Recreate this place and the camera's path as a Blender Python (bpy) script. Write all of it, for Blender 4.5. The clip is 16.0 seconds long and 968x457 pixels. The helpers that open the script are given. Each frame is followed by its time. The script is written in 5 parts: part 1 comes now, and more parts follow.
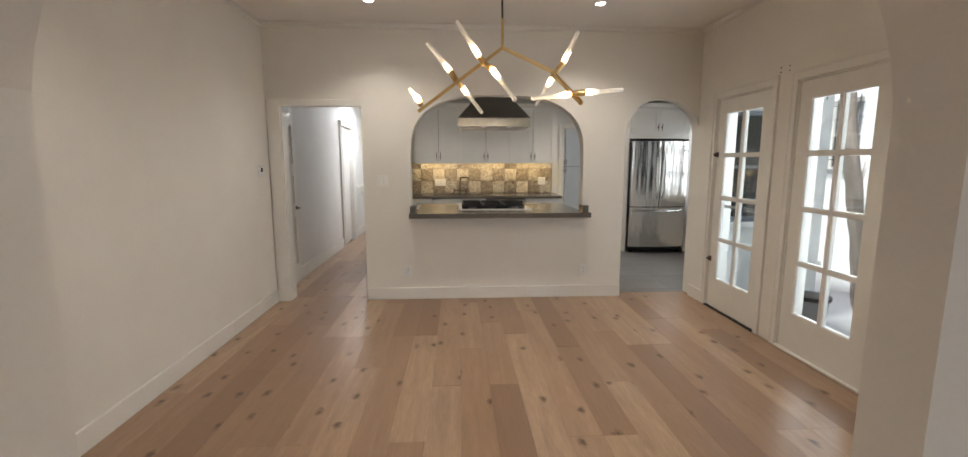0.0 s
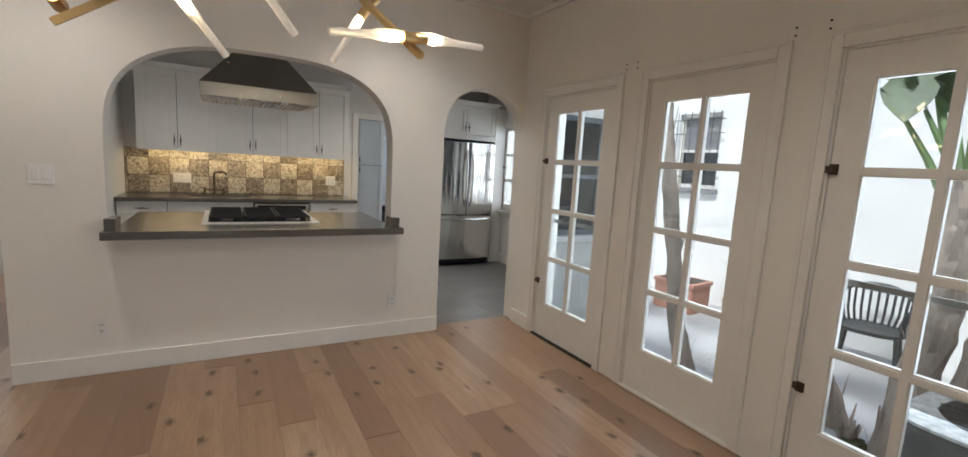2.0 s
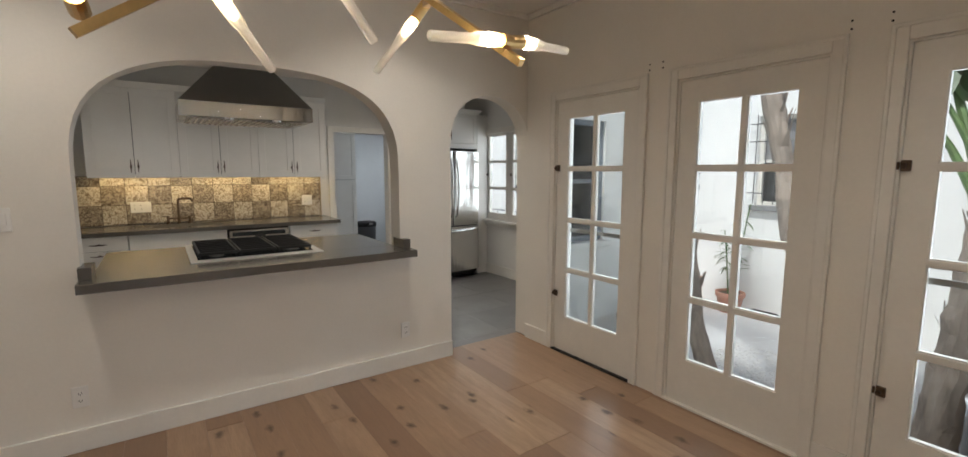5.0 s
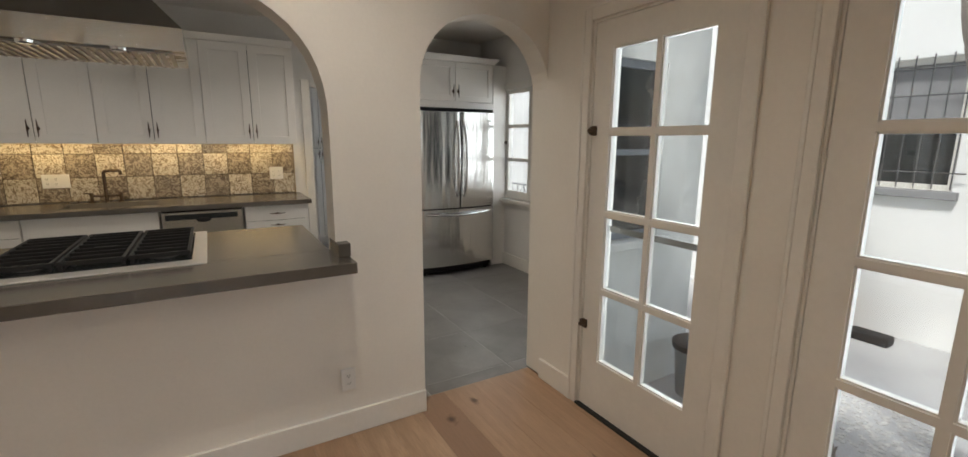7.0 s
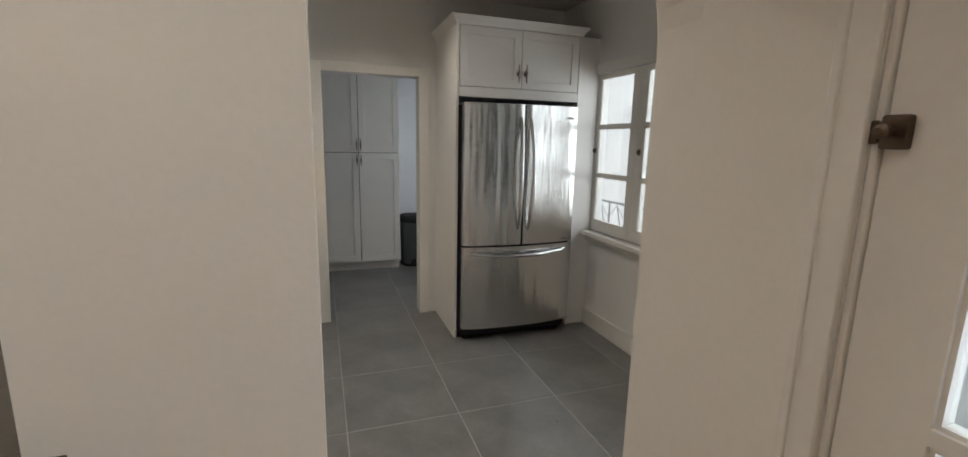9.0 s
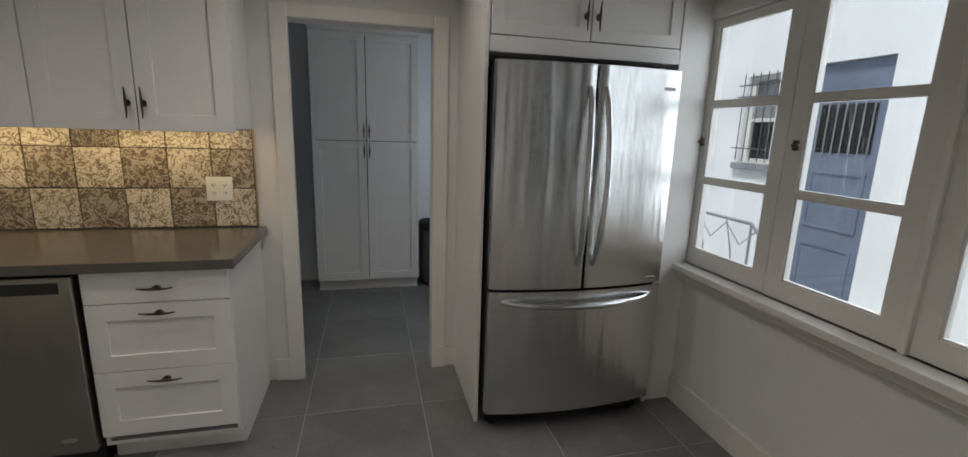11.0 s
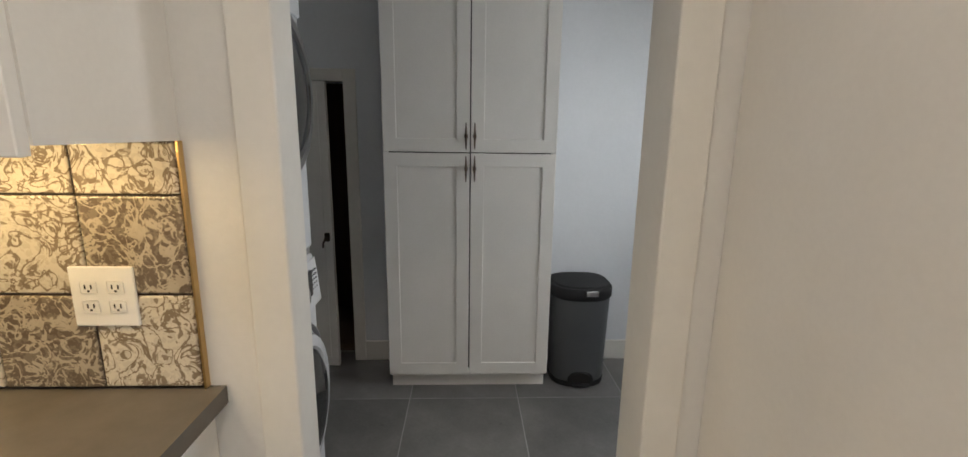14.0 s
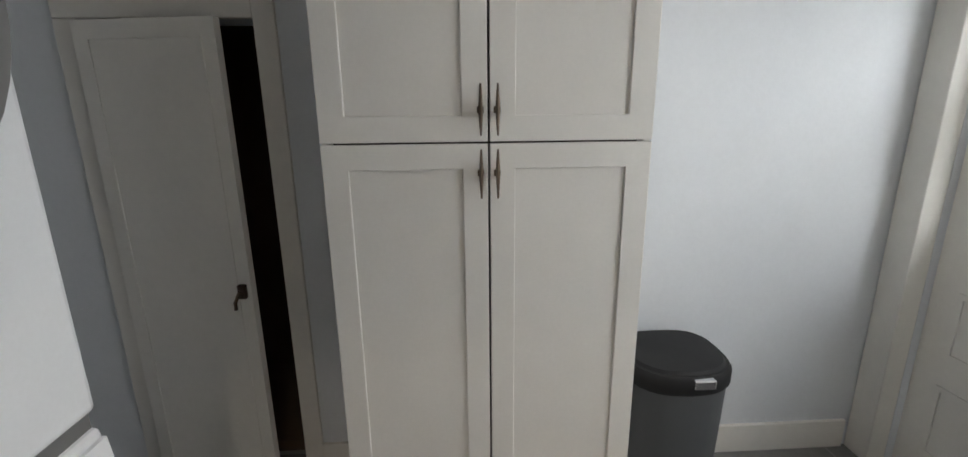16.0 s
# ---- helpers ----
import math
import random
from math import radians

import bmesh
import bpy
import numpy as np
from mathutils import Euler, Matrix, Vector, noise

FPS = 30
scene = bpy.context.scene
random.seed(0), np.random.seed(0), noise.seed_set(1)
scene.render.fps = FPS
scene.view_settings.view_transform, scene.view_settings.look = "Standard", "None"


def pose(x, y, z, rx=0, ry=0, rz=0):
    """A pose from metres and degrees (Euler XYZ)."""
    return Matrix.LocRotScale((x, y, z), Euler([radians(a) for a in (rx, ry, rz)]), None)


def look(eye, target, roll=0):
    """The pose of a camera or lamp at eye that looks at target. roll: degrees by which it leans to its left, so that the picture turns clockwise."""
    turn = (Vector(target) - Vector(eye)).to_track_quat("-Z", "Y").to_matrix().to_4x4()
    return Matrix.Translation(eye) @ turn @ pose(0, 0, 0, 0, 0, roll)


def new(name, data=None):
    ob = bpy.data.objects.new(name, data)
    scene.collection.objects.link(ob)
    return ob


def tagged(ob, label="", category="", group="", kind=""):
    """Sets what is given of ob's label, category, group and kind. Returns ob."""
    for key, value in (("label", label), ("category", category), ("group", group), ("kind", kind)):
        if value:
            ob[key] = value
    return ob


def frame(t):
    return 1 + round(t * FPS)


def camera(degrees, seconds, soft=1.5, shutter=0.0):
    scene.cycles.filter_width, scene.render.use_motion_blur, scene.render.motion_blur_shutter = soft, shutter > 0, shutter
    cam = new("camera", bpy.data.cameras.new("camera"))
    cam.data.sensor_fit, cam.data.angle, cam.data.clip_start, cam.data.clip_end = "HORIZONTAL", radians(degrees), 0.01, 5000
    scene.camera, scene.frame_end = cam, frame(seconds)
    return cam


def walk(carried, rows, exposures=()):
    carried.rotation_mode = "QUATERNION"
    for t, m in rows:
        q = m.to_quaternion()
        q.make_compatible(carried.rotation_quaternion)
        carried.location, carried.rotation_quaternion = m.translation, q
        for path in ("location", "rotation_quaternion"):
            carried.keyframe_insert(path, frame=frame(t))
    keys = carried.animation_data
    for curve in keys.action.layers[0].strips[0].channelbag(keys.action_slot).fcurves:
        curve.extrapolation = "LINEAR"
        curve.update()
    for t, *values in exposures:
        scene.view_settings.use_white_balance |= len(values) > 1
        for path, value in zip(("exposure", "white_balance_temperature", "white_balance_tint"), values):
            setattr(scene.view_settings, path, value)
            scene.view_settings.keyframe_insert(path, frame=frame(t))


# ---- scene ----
cam = camera(92.5, 16.0)
PATH = [
    (0, (-0.036, -0.051, 1.449), (0.074, 1.925, 1.162), -0.0),
    (0.5, (-0.006, 0.23, 1.453), (0.105, 2.205, 1.159), 0.1),
    (1, (0.025, 0.533, 1.454), (0.173, 2.505, 1.155), 0.3),
    (1.5, (0.022, 0.877, 1.449), (0.549, 2.785, 1.163), 2.0),
    (2, (0.115, 1.182, 1.437), (1.088, 2.909, 1.172), 3.3),
    (2.5, (0.127, 1.364, 1.446), (1.522, 2.777, 1.207), 2.6),
    (3, (0.032, 1.49, 1.481), (1.696, 2.574, 1.251), -0.6),
    (3.5, (-0.064, 1.57, 1.479), (1.622, 2.621, 1.246), 0.3),
    (4, (-0.106, 1.601, 1.486), (1.476, 2.801, 1.241), 0.4),
    (4.5, (-0.158, 1.605, 1.503), (1.196, 3.054, 1.246), -0.5),
    (5, (-0.161, 1.641, 1.484), (0.977, 3.267, 1.24), 0.1),
    (5.2, (-0.124, 1.666, 1.489), (0.94, 3.341, 1.238), 0.2),
    (7.3, (0.946, 2.828, 1.458), (1.931, 4.527, 1.077), 0.2),
    (7.5, (1.032, 2.98, 1.474), (2.002, 4.687, 1.091), 0.0),
    (8, (1.269, 3.3, 1.485), (2.088, 5.088, 1.122), -1.1),
    (8.2, (1.376, 3.425, 1.493), (2.111, 5.249, 1.127), -1.7),
    (10.3, (2.04, 4.752, 1.471), (2.67, 6.613, 1.097), 2.8),
    (10.5, (2.074, 4.863, 1.48), (2.702, 6.723, 1.098), 2.8),
    (11, (2.138, 5.113, 1.457), (2.611, 7.013, 1.047), 1.8),
    (11.5, (2.187, 5.355, 1.465), (2.39, 7.297, 1.031), 0.4),
    (12, (2.17, 5.623, 1.455), (2.291, 7.569, 1.01), 0.6),
    (12.5, (2.134, 5.906, 1.461), (2.227, 7.853, 1.016), 1.6),
    (13, (2.116, 6.24, 1.447), (2.153, 8.192, 1.015), 1.5),
    (13.5, (2.088, 6.566, 1.438), (2.12, 8.52, 1.015), 1.9),
    (14, (2.095, 6.868, 1.456), (2.173, 8.824, 1.044), 0.8),
    (14.5, (2.147, 7.196, 1.444), (2.192, 9.152, 1.034), -0.4),
    (15, (2.12, 7.474, 1.419), (2.105, 9.423, 0.971), -0.2),
    (15.5, (2.028, 7.754, 1.394), (2.101, 9.705, 0.963), -0.3),
    (16, (2.034, 8.015, 1.427), (2.136, 9.951, 0.935), -0.6),
]
EXPOSURES = [(0, 0.03, 6350, 11), (1, 0.05, 6100, 11), (2, -0.15, 6050, 11), (3, -0.26, 6250, 11), (5.2, -0.28, 6350, 11), (7.3, -0.3, 6550, 12), (8.2, -0.35, 6550, 12), (10.5, -0.55, 6000, 12),
             (11, -0.63, 6100, 12), (11.5, -0.45, 6550, 12), (12, -0.12, 6800, 12), (12.5, 0.1, 6800, 12), (13.5, 0.15, 6850, 13), (14.5, 0.3, 6450, 13), (15, 0.62, 6250, 13), (15.5, 0.68, 6350, 13), (16, 0.58, 6800, 13)]
walk(cam, [(t, look(eye, target, roll)) for t, eye, target, roll in PATH], EXPOSURES)

# ---- light ----
world = bpy.data.worlds.new("sky")
scene.world = world
world.use_nodes = True
wn = world.node_tree
sky = wn.nodes.new("ShaderNodeTexSky")
sky.sky_type, sky.sun_disc = "NISHITA", False
sky.sun_elevation, sky.sun_rotation = radians(61), radians(248)
sky.air_density, sky.dust_density = 1.4, 4.0
wn.links.new(sky.outputs["Color"], wn.nodes["Background"].inputs["Color"])
wn.nodes["Background"].inputs["Strength"].default_value = 0.15
sun_data = bpy.data.lights.new("sun", "SUN")
sun_data.energy, sun_data.angle, sun_data.color = 5.0, radians(8), (1.0, 0.97, 0.92)
new("sun", sun_data).matrix_world = look((-2.0, 1.0, 12.0), (4.2, 3.5, 0))


def area(name, eye, target, w, h, watts, colour):
    d = bpy.data.lights.new(name, "AREA")
    d.shape, d.size, d.size_y, d.energy, d.color = "RECTANGLE", w, h, watts, colour
    new(name, d).matrix_world = look(eye, target)


def bulb(name, at, watts, colour, radius=0.03):
    d = bpy.data.lights.new(name, "POINT")
    d.energy, d.color, d.shadow_soft_size = watts, colour, radius
    new(name, d).location = at


SKY = (0.86, 0.93, 1.0)
WARM = (1.0, 0.80, 0.56)
# daylight in the openings
for yc in (4.01, 2.95, 1.87):
    area("daylight", (2.95, yc, 1.2), (0.0, yc, 0.75), 0.8, 1.9, 14, SKY)
area("daylight", (4.7, 6.15, 1.7), (2.0, 6.1, 0.7), 2.6, 1.8, 56, (0.93, 0.965, 1.0))
area("daylight", (4.3, 8.6, 1.9), (2.2, 9.1, 0.8), 0.8, 0.8, 13, SKY)
# Fill through the added laundry window, to brighten the pantry front.
area("daylight", (3.88, 8.25, 1.5), (1.8, 9.0, 1.0), 0.46, 0.9, 9, SKY)

# Fill from the added front room window, to brighten arch and dining room.
area("daylight", (0, -4.2, 1.5), (0, 0, 1.2), 2.8, 1.2, 42, SKY)

# ---- materials ----


def nodes_of(m):
    m.use_nodes = True
    return m.node_tree.nodes, m.node_tree.links, m.node_tree.nodes["Principled BSDF"]


def tex_noise(n, l, scale, detail=4.0, rough=0.55, coord="Object", stretch=(1, 1, 1)):
    c, mp, t = n.new("ShaderNodeTexCoord"), n.new("ShaderNodeMapping"), n.new("ShaderNodeTexNoise")
    mp.inputs["Scale"].default_value = stretch
    t.inputs["Scale"].default_value, t.inputs["Detail"].default_value, t.inputs["Roughness"].default_value = scale, detail, rough
    l.new(c.outputs[coord], mp.inputs["Vector"])
    l.new(mp.outputs["Vector"], t.inputs["Vector"])
    return t.outputs["Fac"]


def ramp(n, l, fac, *stops):
    r = n.new("ShaderNodeValToRGB")
    e = r.color_ramp.elements
    while len(e) < len(stops):
        e.new(0.5)
    for k, (p, c) in zip(e, stops):
        k.position, k.color = p, (*c, 1)
    l.new(fac, r.inputs["Fac"])
    return r.outputs["Color"]


def mix(n, l, fac, a, b, kind="MIX"):
    m = n.new("ShaderNodeMix")
    m.data_type, m.blend_type = "RGBA", kind
    for v, s in ((fac, m.inputs["Factor"]), (a, m.inputs["A"]), (b, m.inputs["B"])):
        if isinstance(v, (int, float)):
            s.default_value = v
        elif isinstance(v, tuple):
            s.default_value = (*v, 1)
        else:
            l.new(v, s)
    return m.outputs["Result"]


def bump(n, l, p, height, strength, distance=0.01):
    b = n.new("ShaderNodeBump")
    b.inputs["Strength"].default_value, b.inputs["Distance"].default_value = strength, distance
    l.new(height, b.inputs["Height"])
    l.new(b.outputs["Normal"], p.inputs["Normal"])


def surface(name, colour, rough=0.5, metal=0.0, vary=0.06, scale=6.0, grain=120.0, relief=0.1, stretch=(1, 1, 1), dark=None):
    """A painted, cast or stained surface: broad stains and fine grain in tone, gloss and relief."""
    m = bpy.data.materials.new(name)
    n, l, p = nodes_of(m)
    broad, fine = tex_noise(n, l, scale, 5, 0.6, stretch=stretch), tex_noise(n, l, grain, 3, 0.6, stretch=stretch)
    low = dark or tuple(c * (1 - 2 * vary) for c in colour)
    high = tuple(min(1, c * (1 + vary)) for c in colour)
    col = ramp(n, l, broad, (0.3, low), (0.7, high))
    col = mix(n, l, 0.5 * vary + 0.04, col, ramp(n, l, fine, (0.35, tuple(c * 0.6 for c in colour)), (0.65, high)))
    l.new(col, p.inputs["Base Color"])
    r = n.new("ShaderNodeMapRange")
    r.inputs["To Min"].default_value, r.inputs["To Max"].default_value = max(0.02, rough * 0.85), min(1, rough * 1.15)
    l.new(broad, r.inputs["Value"])
    l.new(r.outputs["Result"], p.inputs["Roughness"])
    p.inputs["Metallic"].default_value = metal
    if relief:
        bump(n, l, p, fine, relief, 0.004)
    return m


PLASTER = surface("plaster_paint", (0.80, 0.765, 0.70), 0.6, vary=0.025, scale=1.3, grain=60, relief=0.12)
PLASTER_COOL = surface("cool_wall_paint", (0.74, 0.76, 0.78), 0.6, vary=0.03, scale=1.5, grain=60, relief=0.12)
PLASTER_KITCHEN = surface("kitchen_wall_paint", (0.78, 0.765, 0.735), 0.6, vary=0.03, scale=1.5, grain=60, relief=0.12)
CEILING = surface("ceiling_paint", (0.82, 0.79, 0.74), 0.8, vary=0.02, scale=1.2, grain=80, relief=0.1)
TRIM = surface("trim_gloss_paint", (0.80, 0.775, 0.72), 0.32, vary=0.03, scale=3, grain=40, relief=0.04)
CABINET = surface("cabinet_lacquer", (0.82, 0.795, 0.75), 0.35, vary=0.02, scale=3, grain=90, relief=0.02)
STUCCO = surface("stucco", (0.86, 0.86, 0.85), 0.9, vary=0.05, scale=1.6, grain=28, relief=0.6)
STUCCO_WORN = surface("worn_grey_stucco", (0.76, 0.78, 0.77), 0.9, vary=0.12, scale=2.2, grain=25, relief=0.7)
CONCRETE = surface("concrete", (0.42, 0.42, 0.425), 0.85, vary=0.10, scale=1.2, grain=40, relief=0.4)
# Underlay brown of the floors, also used as painted shade inside the closets.
SUBFLOOR_AND_SHADE = surface("dark_subfloor_and_closet_shade", (0.13, 0.09, 0.06), 0.8)
GROUT = surface("grey_grout", (0.40, 0.40, 0.39), 0.85, vary=0.06, scale=3)
BLACK = surface("black_iron", (0.02, 0.02, 0.021), 0.45, vary=0.1, relief=0.05)
BRONZE = surface("oil_rubbed_bronze", (0.12, 0.085, 0.06), 0.38, 0.85, vary=0.2, scale=25)
SLATE = surface("slate_blue_paint", (0.20, 0.23, 0.27), 0.5, vary=0.08, scale=3)


def wood_floor():
    m = bpy.data.materials.new("oak_planks")
    n, l, p = nodes_of(m)
    info = n.new("ShaderNodeObjectInfo")
    c = n.new("ShaderNodeTexCoord")
    off = n.new("ShaderNodeVectorMath")
    off.operation = "MULTIPLY_ADD"
    off.inputs[1].default_value = (1, 1, 1)
    comb = n.new("ShaderNodeCombineXYZ")
    mul = n.new("ShaderNodeMath")
    mul.operation = "MULTIPLY"
    mul.inputs[1].default_value = 37.0
    l.new(info.outputs["Random"], mul.inputs[0])
    for k in ("X", "Y", "Z"):
        l.new(mul.outputs[0], comb.inputs[k])
    l.new(c.outputs["Object"], off.inputs[0])
    l.new(comb.outputs[0], off.inputs[2])

    def noise_at(scale, stretch, detail=4, rough=0.6):
        mp, t = n.new("ShaderNodeMapping"), n.new("ShaderNodeTexNoise")
        mp.inputs["Scale"].default_value = stretch
        t.inputs["Scale"].default_value, t.inputs["Detail"].default_value, t.inputs["Roughness"].default_value = scale, detail, rough
        t.inputs["Distortion"].default_value = 0.6
        l.new(off.outputs[0], mp.inputs["Vector"])
        l.new(mp.outputs["Vector"], t.inputs["Vector"])
        return t.outputs["Fac"]
    tone = ramp(n, l, info.outputs["Random"], (0.0, (0.26, 0.155, 0.095)), (0.35, (0.345, 0.213, 0.13)), (0.7, (0.43, 0.282, 0.178)), (1.0, (0.50, 0.35, 0.225)))
    figure = noise_at(3.0, (6, 0.55, 1), 5)
    grain = noise_at(30.0, (7, 0.35, 1), 4)
    col = mix(n, l, ramp(n, l, figure, (0.35, (0.0,) * 3), (0.75, (0.55,) * 3)), tone, (0.22, 0.135, 0.085))
    col = mix(n, l, ramp(n, l, grain, (0.4, (0.0,) * 3), (0.7, (0.4,) * 3)), col, (0.20, 0.12, 0.075))
    # knots
    v, mp = n.new("ShaderNodeTexVoronoi"), n.new("ShaderNodeMapping")
    mp.inputs["Scale"].default_value = (4.8, 2.6, 1)
    v.voronoi_dimensions = "2D"
    v.inputs["Scale"].default_value = 1.0
    l.new(off.outputs[0], mp.inputs["Vector"])
    l.new(mp.outputs["Vector"], v.inputs["Vector"])
    wob = n.new("ShaderNodeMath")
    wob.operation = "MULTIPLY_ADD"
    wob.inputs[1].default_value = 0.26
    l.new(noise_at(22, (1, 1, 1)), wob.inputs[0])
    pick, sep, few = n.new("ShaderNodeMath"), n.new("ShaderNodeSeparateColor"), n.new("ShaderNodeMath")
    pick.operation, few.operation = "LESS_THAN", "MULTIPLY_ADD"
    pick.inputs[1].default_value, few.inputs[1].default_value = 0.45, 0.6
    l.new(v.outputs["Color"], sep.inputs["Color"])
    l.new(sep.outputs["Red"], pick.inputs[0])
    l.new(pick.outputs[0], few.inputs[0])
    l.new(v.outputs["Distance"], few.inputs[2])
    l.new(few.outputs[0], wob.inputs[2])
    col = mix(n, l, ramp(n, l, wob.outputs[0], (0.15, (0.95,) * 3), (0.19, (0.6,) * 3), (0.27, (0.0,) * 3)), col, (0.075, 0.038, 0.02))
    l.new(col, p.inputs["Base Color"])
    p.inputs["Roughness"].default_value = 0.29
    bump(n, l, p, grain, 0.12, 0.002)
    return m


def slate_tile():
    m = bpy.data.materials.new("grey_floor_tile")
    n, l, p = nodes_of(m)
    info = n.new("ShaderNodeObjectInfo")
    cloud, fine = tex_noise(n, l, 2.6, 6, 0.65), tex_noise(n, l, 70, 4, 0.6)
    col = ramp(n, l, cloud, (0.3, (0.115, 0.115, 0.113)), (0.6, (0.22, 0.216, 0.21)), (0.78, (0.34, 0.334, 0.32)))
    col = mix(n, l, 0.12, col, ramp(n, l, fine, (0.3, (0.05,) * 3), (0.7, (0.3,) * 3)))
    col = mix(n, l, 0.25, col, ramp(n, l, info.outputs["Random"], (0, (0.10, 0.10, 0.10)), (1, (0.22, 0.215, 0.21))))
    l.new(col, p.inputs["Base Color"])
    r = n.new("ShaderNodeMapRange")
    r.inputs["To Min"].default_value, r.inputs["To Max"].default_value = 0.2, 0.4
    l.new(cloud, r.inputs["Value"])
    l.new(r.outputs["Result"], p.inputs["Roughness"])
    bump(n, l, p, fine, 0.15, 0.003)
    return m


OAK, TILE = wood_floor(), slate_tile()


def glass_material():
    m = bpy.data.materials.new("window_glass")
    n, l, p = nodes_of(m)
    g, t, x, f = n.new("ShaderNodeBsdfGlossy"), n.new("ShaderNodeBsdfTransparent"), n.new("ShaderNodeMixShader"), n.new("ShaderNodeLayerWeight")
    g.inputs["Roughness"].default_value = 0.01
    t.inputs["Color"].default_value = (0.93, 0.96, 0.96, 1)
    w = n.new("ShaderNodeMath")
    w.operation = "POWER"
    w.inputs[1].default_value = 4.0
    r = n.new("ShaderNodeMapRange")
    r.inputs["To Min"].default_value, r.inputs["To Max"].default_value = 0.06, 0.8
    l.new(f.outputs["Facing"], w.inputs[0])
    l.new(w.outputs[0], r.inputs["Value"])
    l.new(r.outputs["Result"], x.inputs["Fac"])
    l.new(t.outputs[0], x.inputs[1])
    l.new(g.outputs[0], x.inputs[2])
    l.new(x.outputs[0], n["Material Output"].inputs["Surface"])
    return m


GLASS = glass_material()

# ---- mesh helpers ----


def link_mesh(name, bm, material, parent=None, smooth=False):
    me = bpy.data.meshes.new(name)
    bmesh.ops.recalc_face_normals(bm, faces=bm.faces)
    if smooth:
        for f in bm.faces:
            f.smooth = True
    bm.to_mesh(me)
    bm.free()
    for k in material if isinstance(material, (list, tuple)) else [material]:
        me.materials.append(k)
    if smooth:
        me.set_sharp_from_angle(angle=radians(38))
    ob = new(name, me)
    if parent is not None:
        ob.parent = parent
    return ob


def part(name, bm, material, parent, label="", smooth=False):
    return tagged(link_mesh(name, bm, material, parent, smooth), label)


def thing(name, label, category, group="", at=(0, 0, 0)):
    ob = new(name)
    ob.location = at
    ob.empty_display_size = 0.05
    return tagged(ob, label, category, group)


def setting(name, bm, material, label="", category=""):
    return tagged(link_mesh(name, bm, material), label, category, kind="structure")


def box(x0, y0, z0, x1, y1, z1, bevel=0.0, bm=None, segments=2):
    bm = bm or bmesh.new()
    g = bmesh.ops.create_cube(bm, size=1.0)
    bmesh.ops.transform(bm, matrix=Matrix.LocRotScale(((x0 + x1) / 2, (y0 + y1) / 2, (z0 + z1) / 2), None, (abs(x1 - x0), abs(y1 - y0), abs(z1 - z0))), verts=g["verts"])
    if bevel:
        e = list({e for v in g["verts"] for e in v.link_edges})
        bmesh.ops.bevel(bm, geom=e, offset=bevel, segments=segments, affect="EDGES", profile=0.5)
    return bm


def rod(points, radius, sides=10, bm=None, taper=None):
    """A round bar through the points; taper gives a radius for each."""
    bm = bm or bmesh.new()
    pts = [Vector(p) for p in points]
    rings = []
    side = None
    for i, p in enumerate(pts):
        d = (pts[min(i + 1, len(pts) - 1)] - pts[max(i - 1, 0)]).normalized()
        if side is None:
            side = d.orthogonal().normalized()
        side = (side - d * side.dot(d)).normalized()
        up = d.cross(side)
        r = taper[i] if taper else radius
        rings.append([bm.verts.new(p + (side * math.cos(a) + up * math.sin(a)) * r) for a in (2 * math.pi * k / sides for k in range(sides))])
    for a, b in zip(rings, rings[1:]):
        for k in range(sides):
            bm.faces.new((a[k], a[(k + 1) % sides], b[(k + 1) % sides], b[k]))
    bm.faces.new(rings[0][::-1])
    bm.faces.new(rings[-1])
    return bm


def lathe(profile, sides=32, bm=None, m=None):
    """A turned body round z from (radius, height) pairs."""
    bm = bm or bmesh.new()
    made = []
    rings = []
    for r, z in profile:
        ring = [bm.verts.new((r * math.cos(2 * math.pi * k / sides), r * math.sin(2 * math.pi * k / sides), z)) for k in range(sides)]
        rings.append(ring)
        made += ring
    for a, b in zip(rings, rings[1:]):
        for k in range(sides):
            bm.faces.new((a[k], a[(k + 1) % sides], b[(k + 1) % sides], b[k]))
    bm.faces.new(rings[0][::-1])
    bm.faces.new(rings[-1])
    if m is not None:
        bmesh.ops.transform(bm, matrix=m, verts=made)
    return bm


def rect(u0, z0, u1, z1):
    return [(u0, z0), (u1, z0), (u1, z1), (u0, z1)]


def arch(u0, u1, z0, spring, top, steps=28, power=2.0):
    """An opening with a rounded head."""
    c, a = (u0 + u1) / 2, (u1 - u0) / 2
    pts = [(u0, z0), (u1, z0)]
    for k in range(steps + 1):
        w = math.pi * k / steps
        cx, sx = math.cos(w), math.sin(w)
        pts.append((c + a * math.copysign(abs(cx) ** (2 / power), cx), spring + (top - spring) * abs(sx) ** (2 / power)))
    return pts


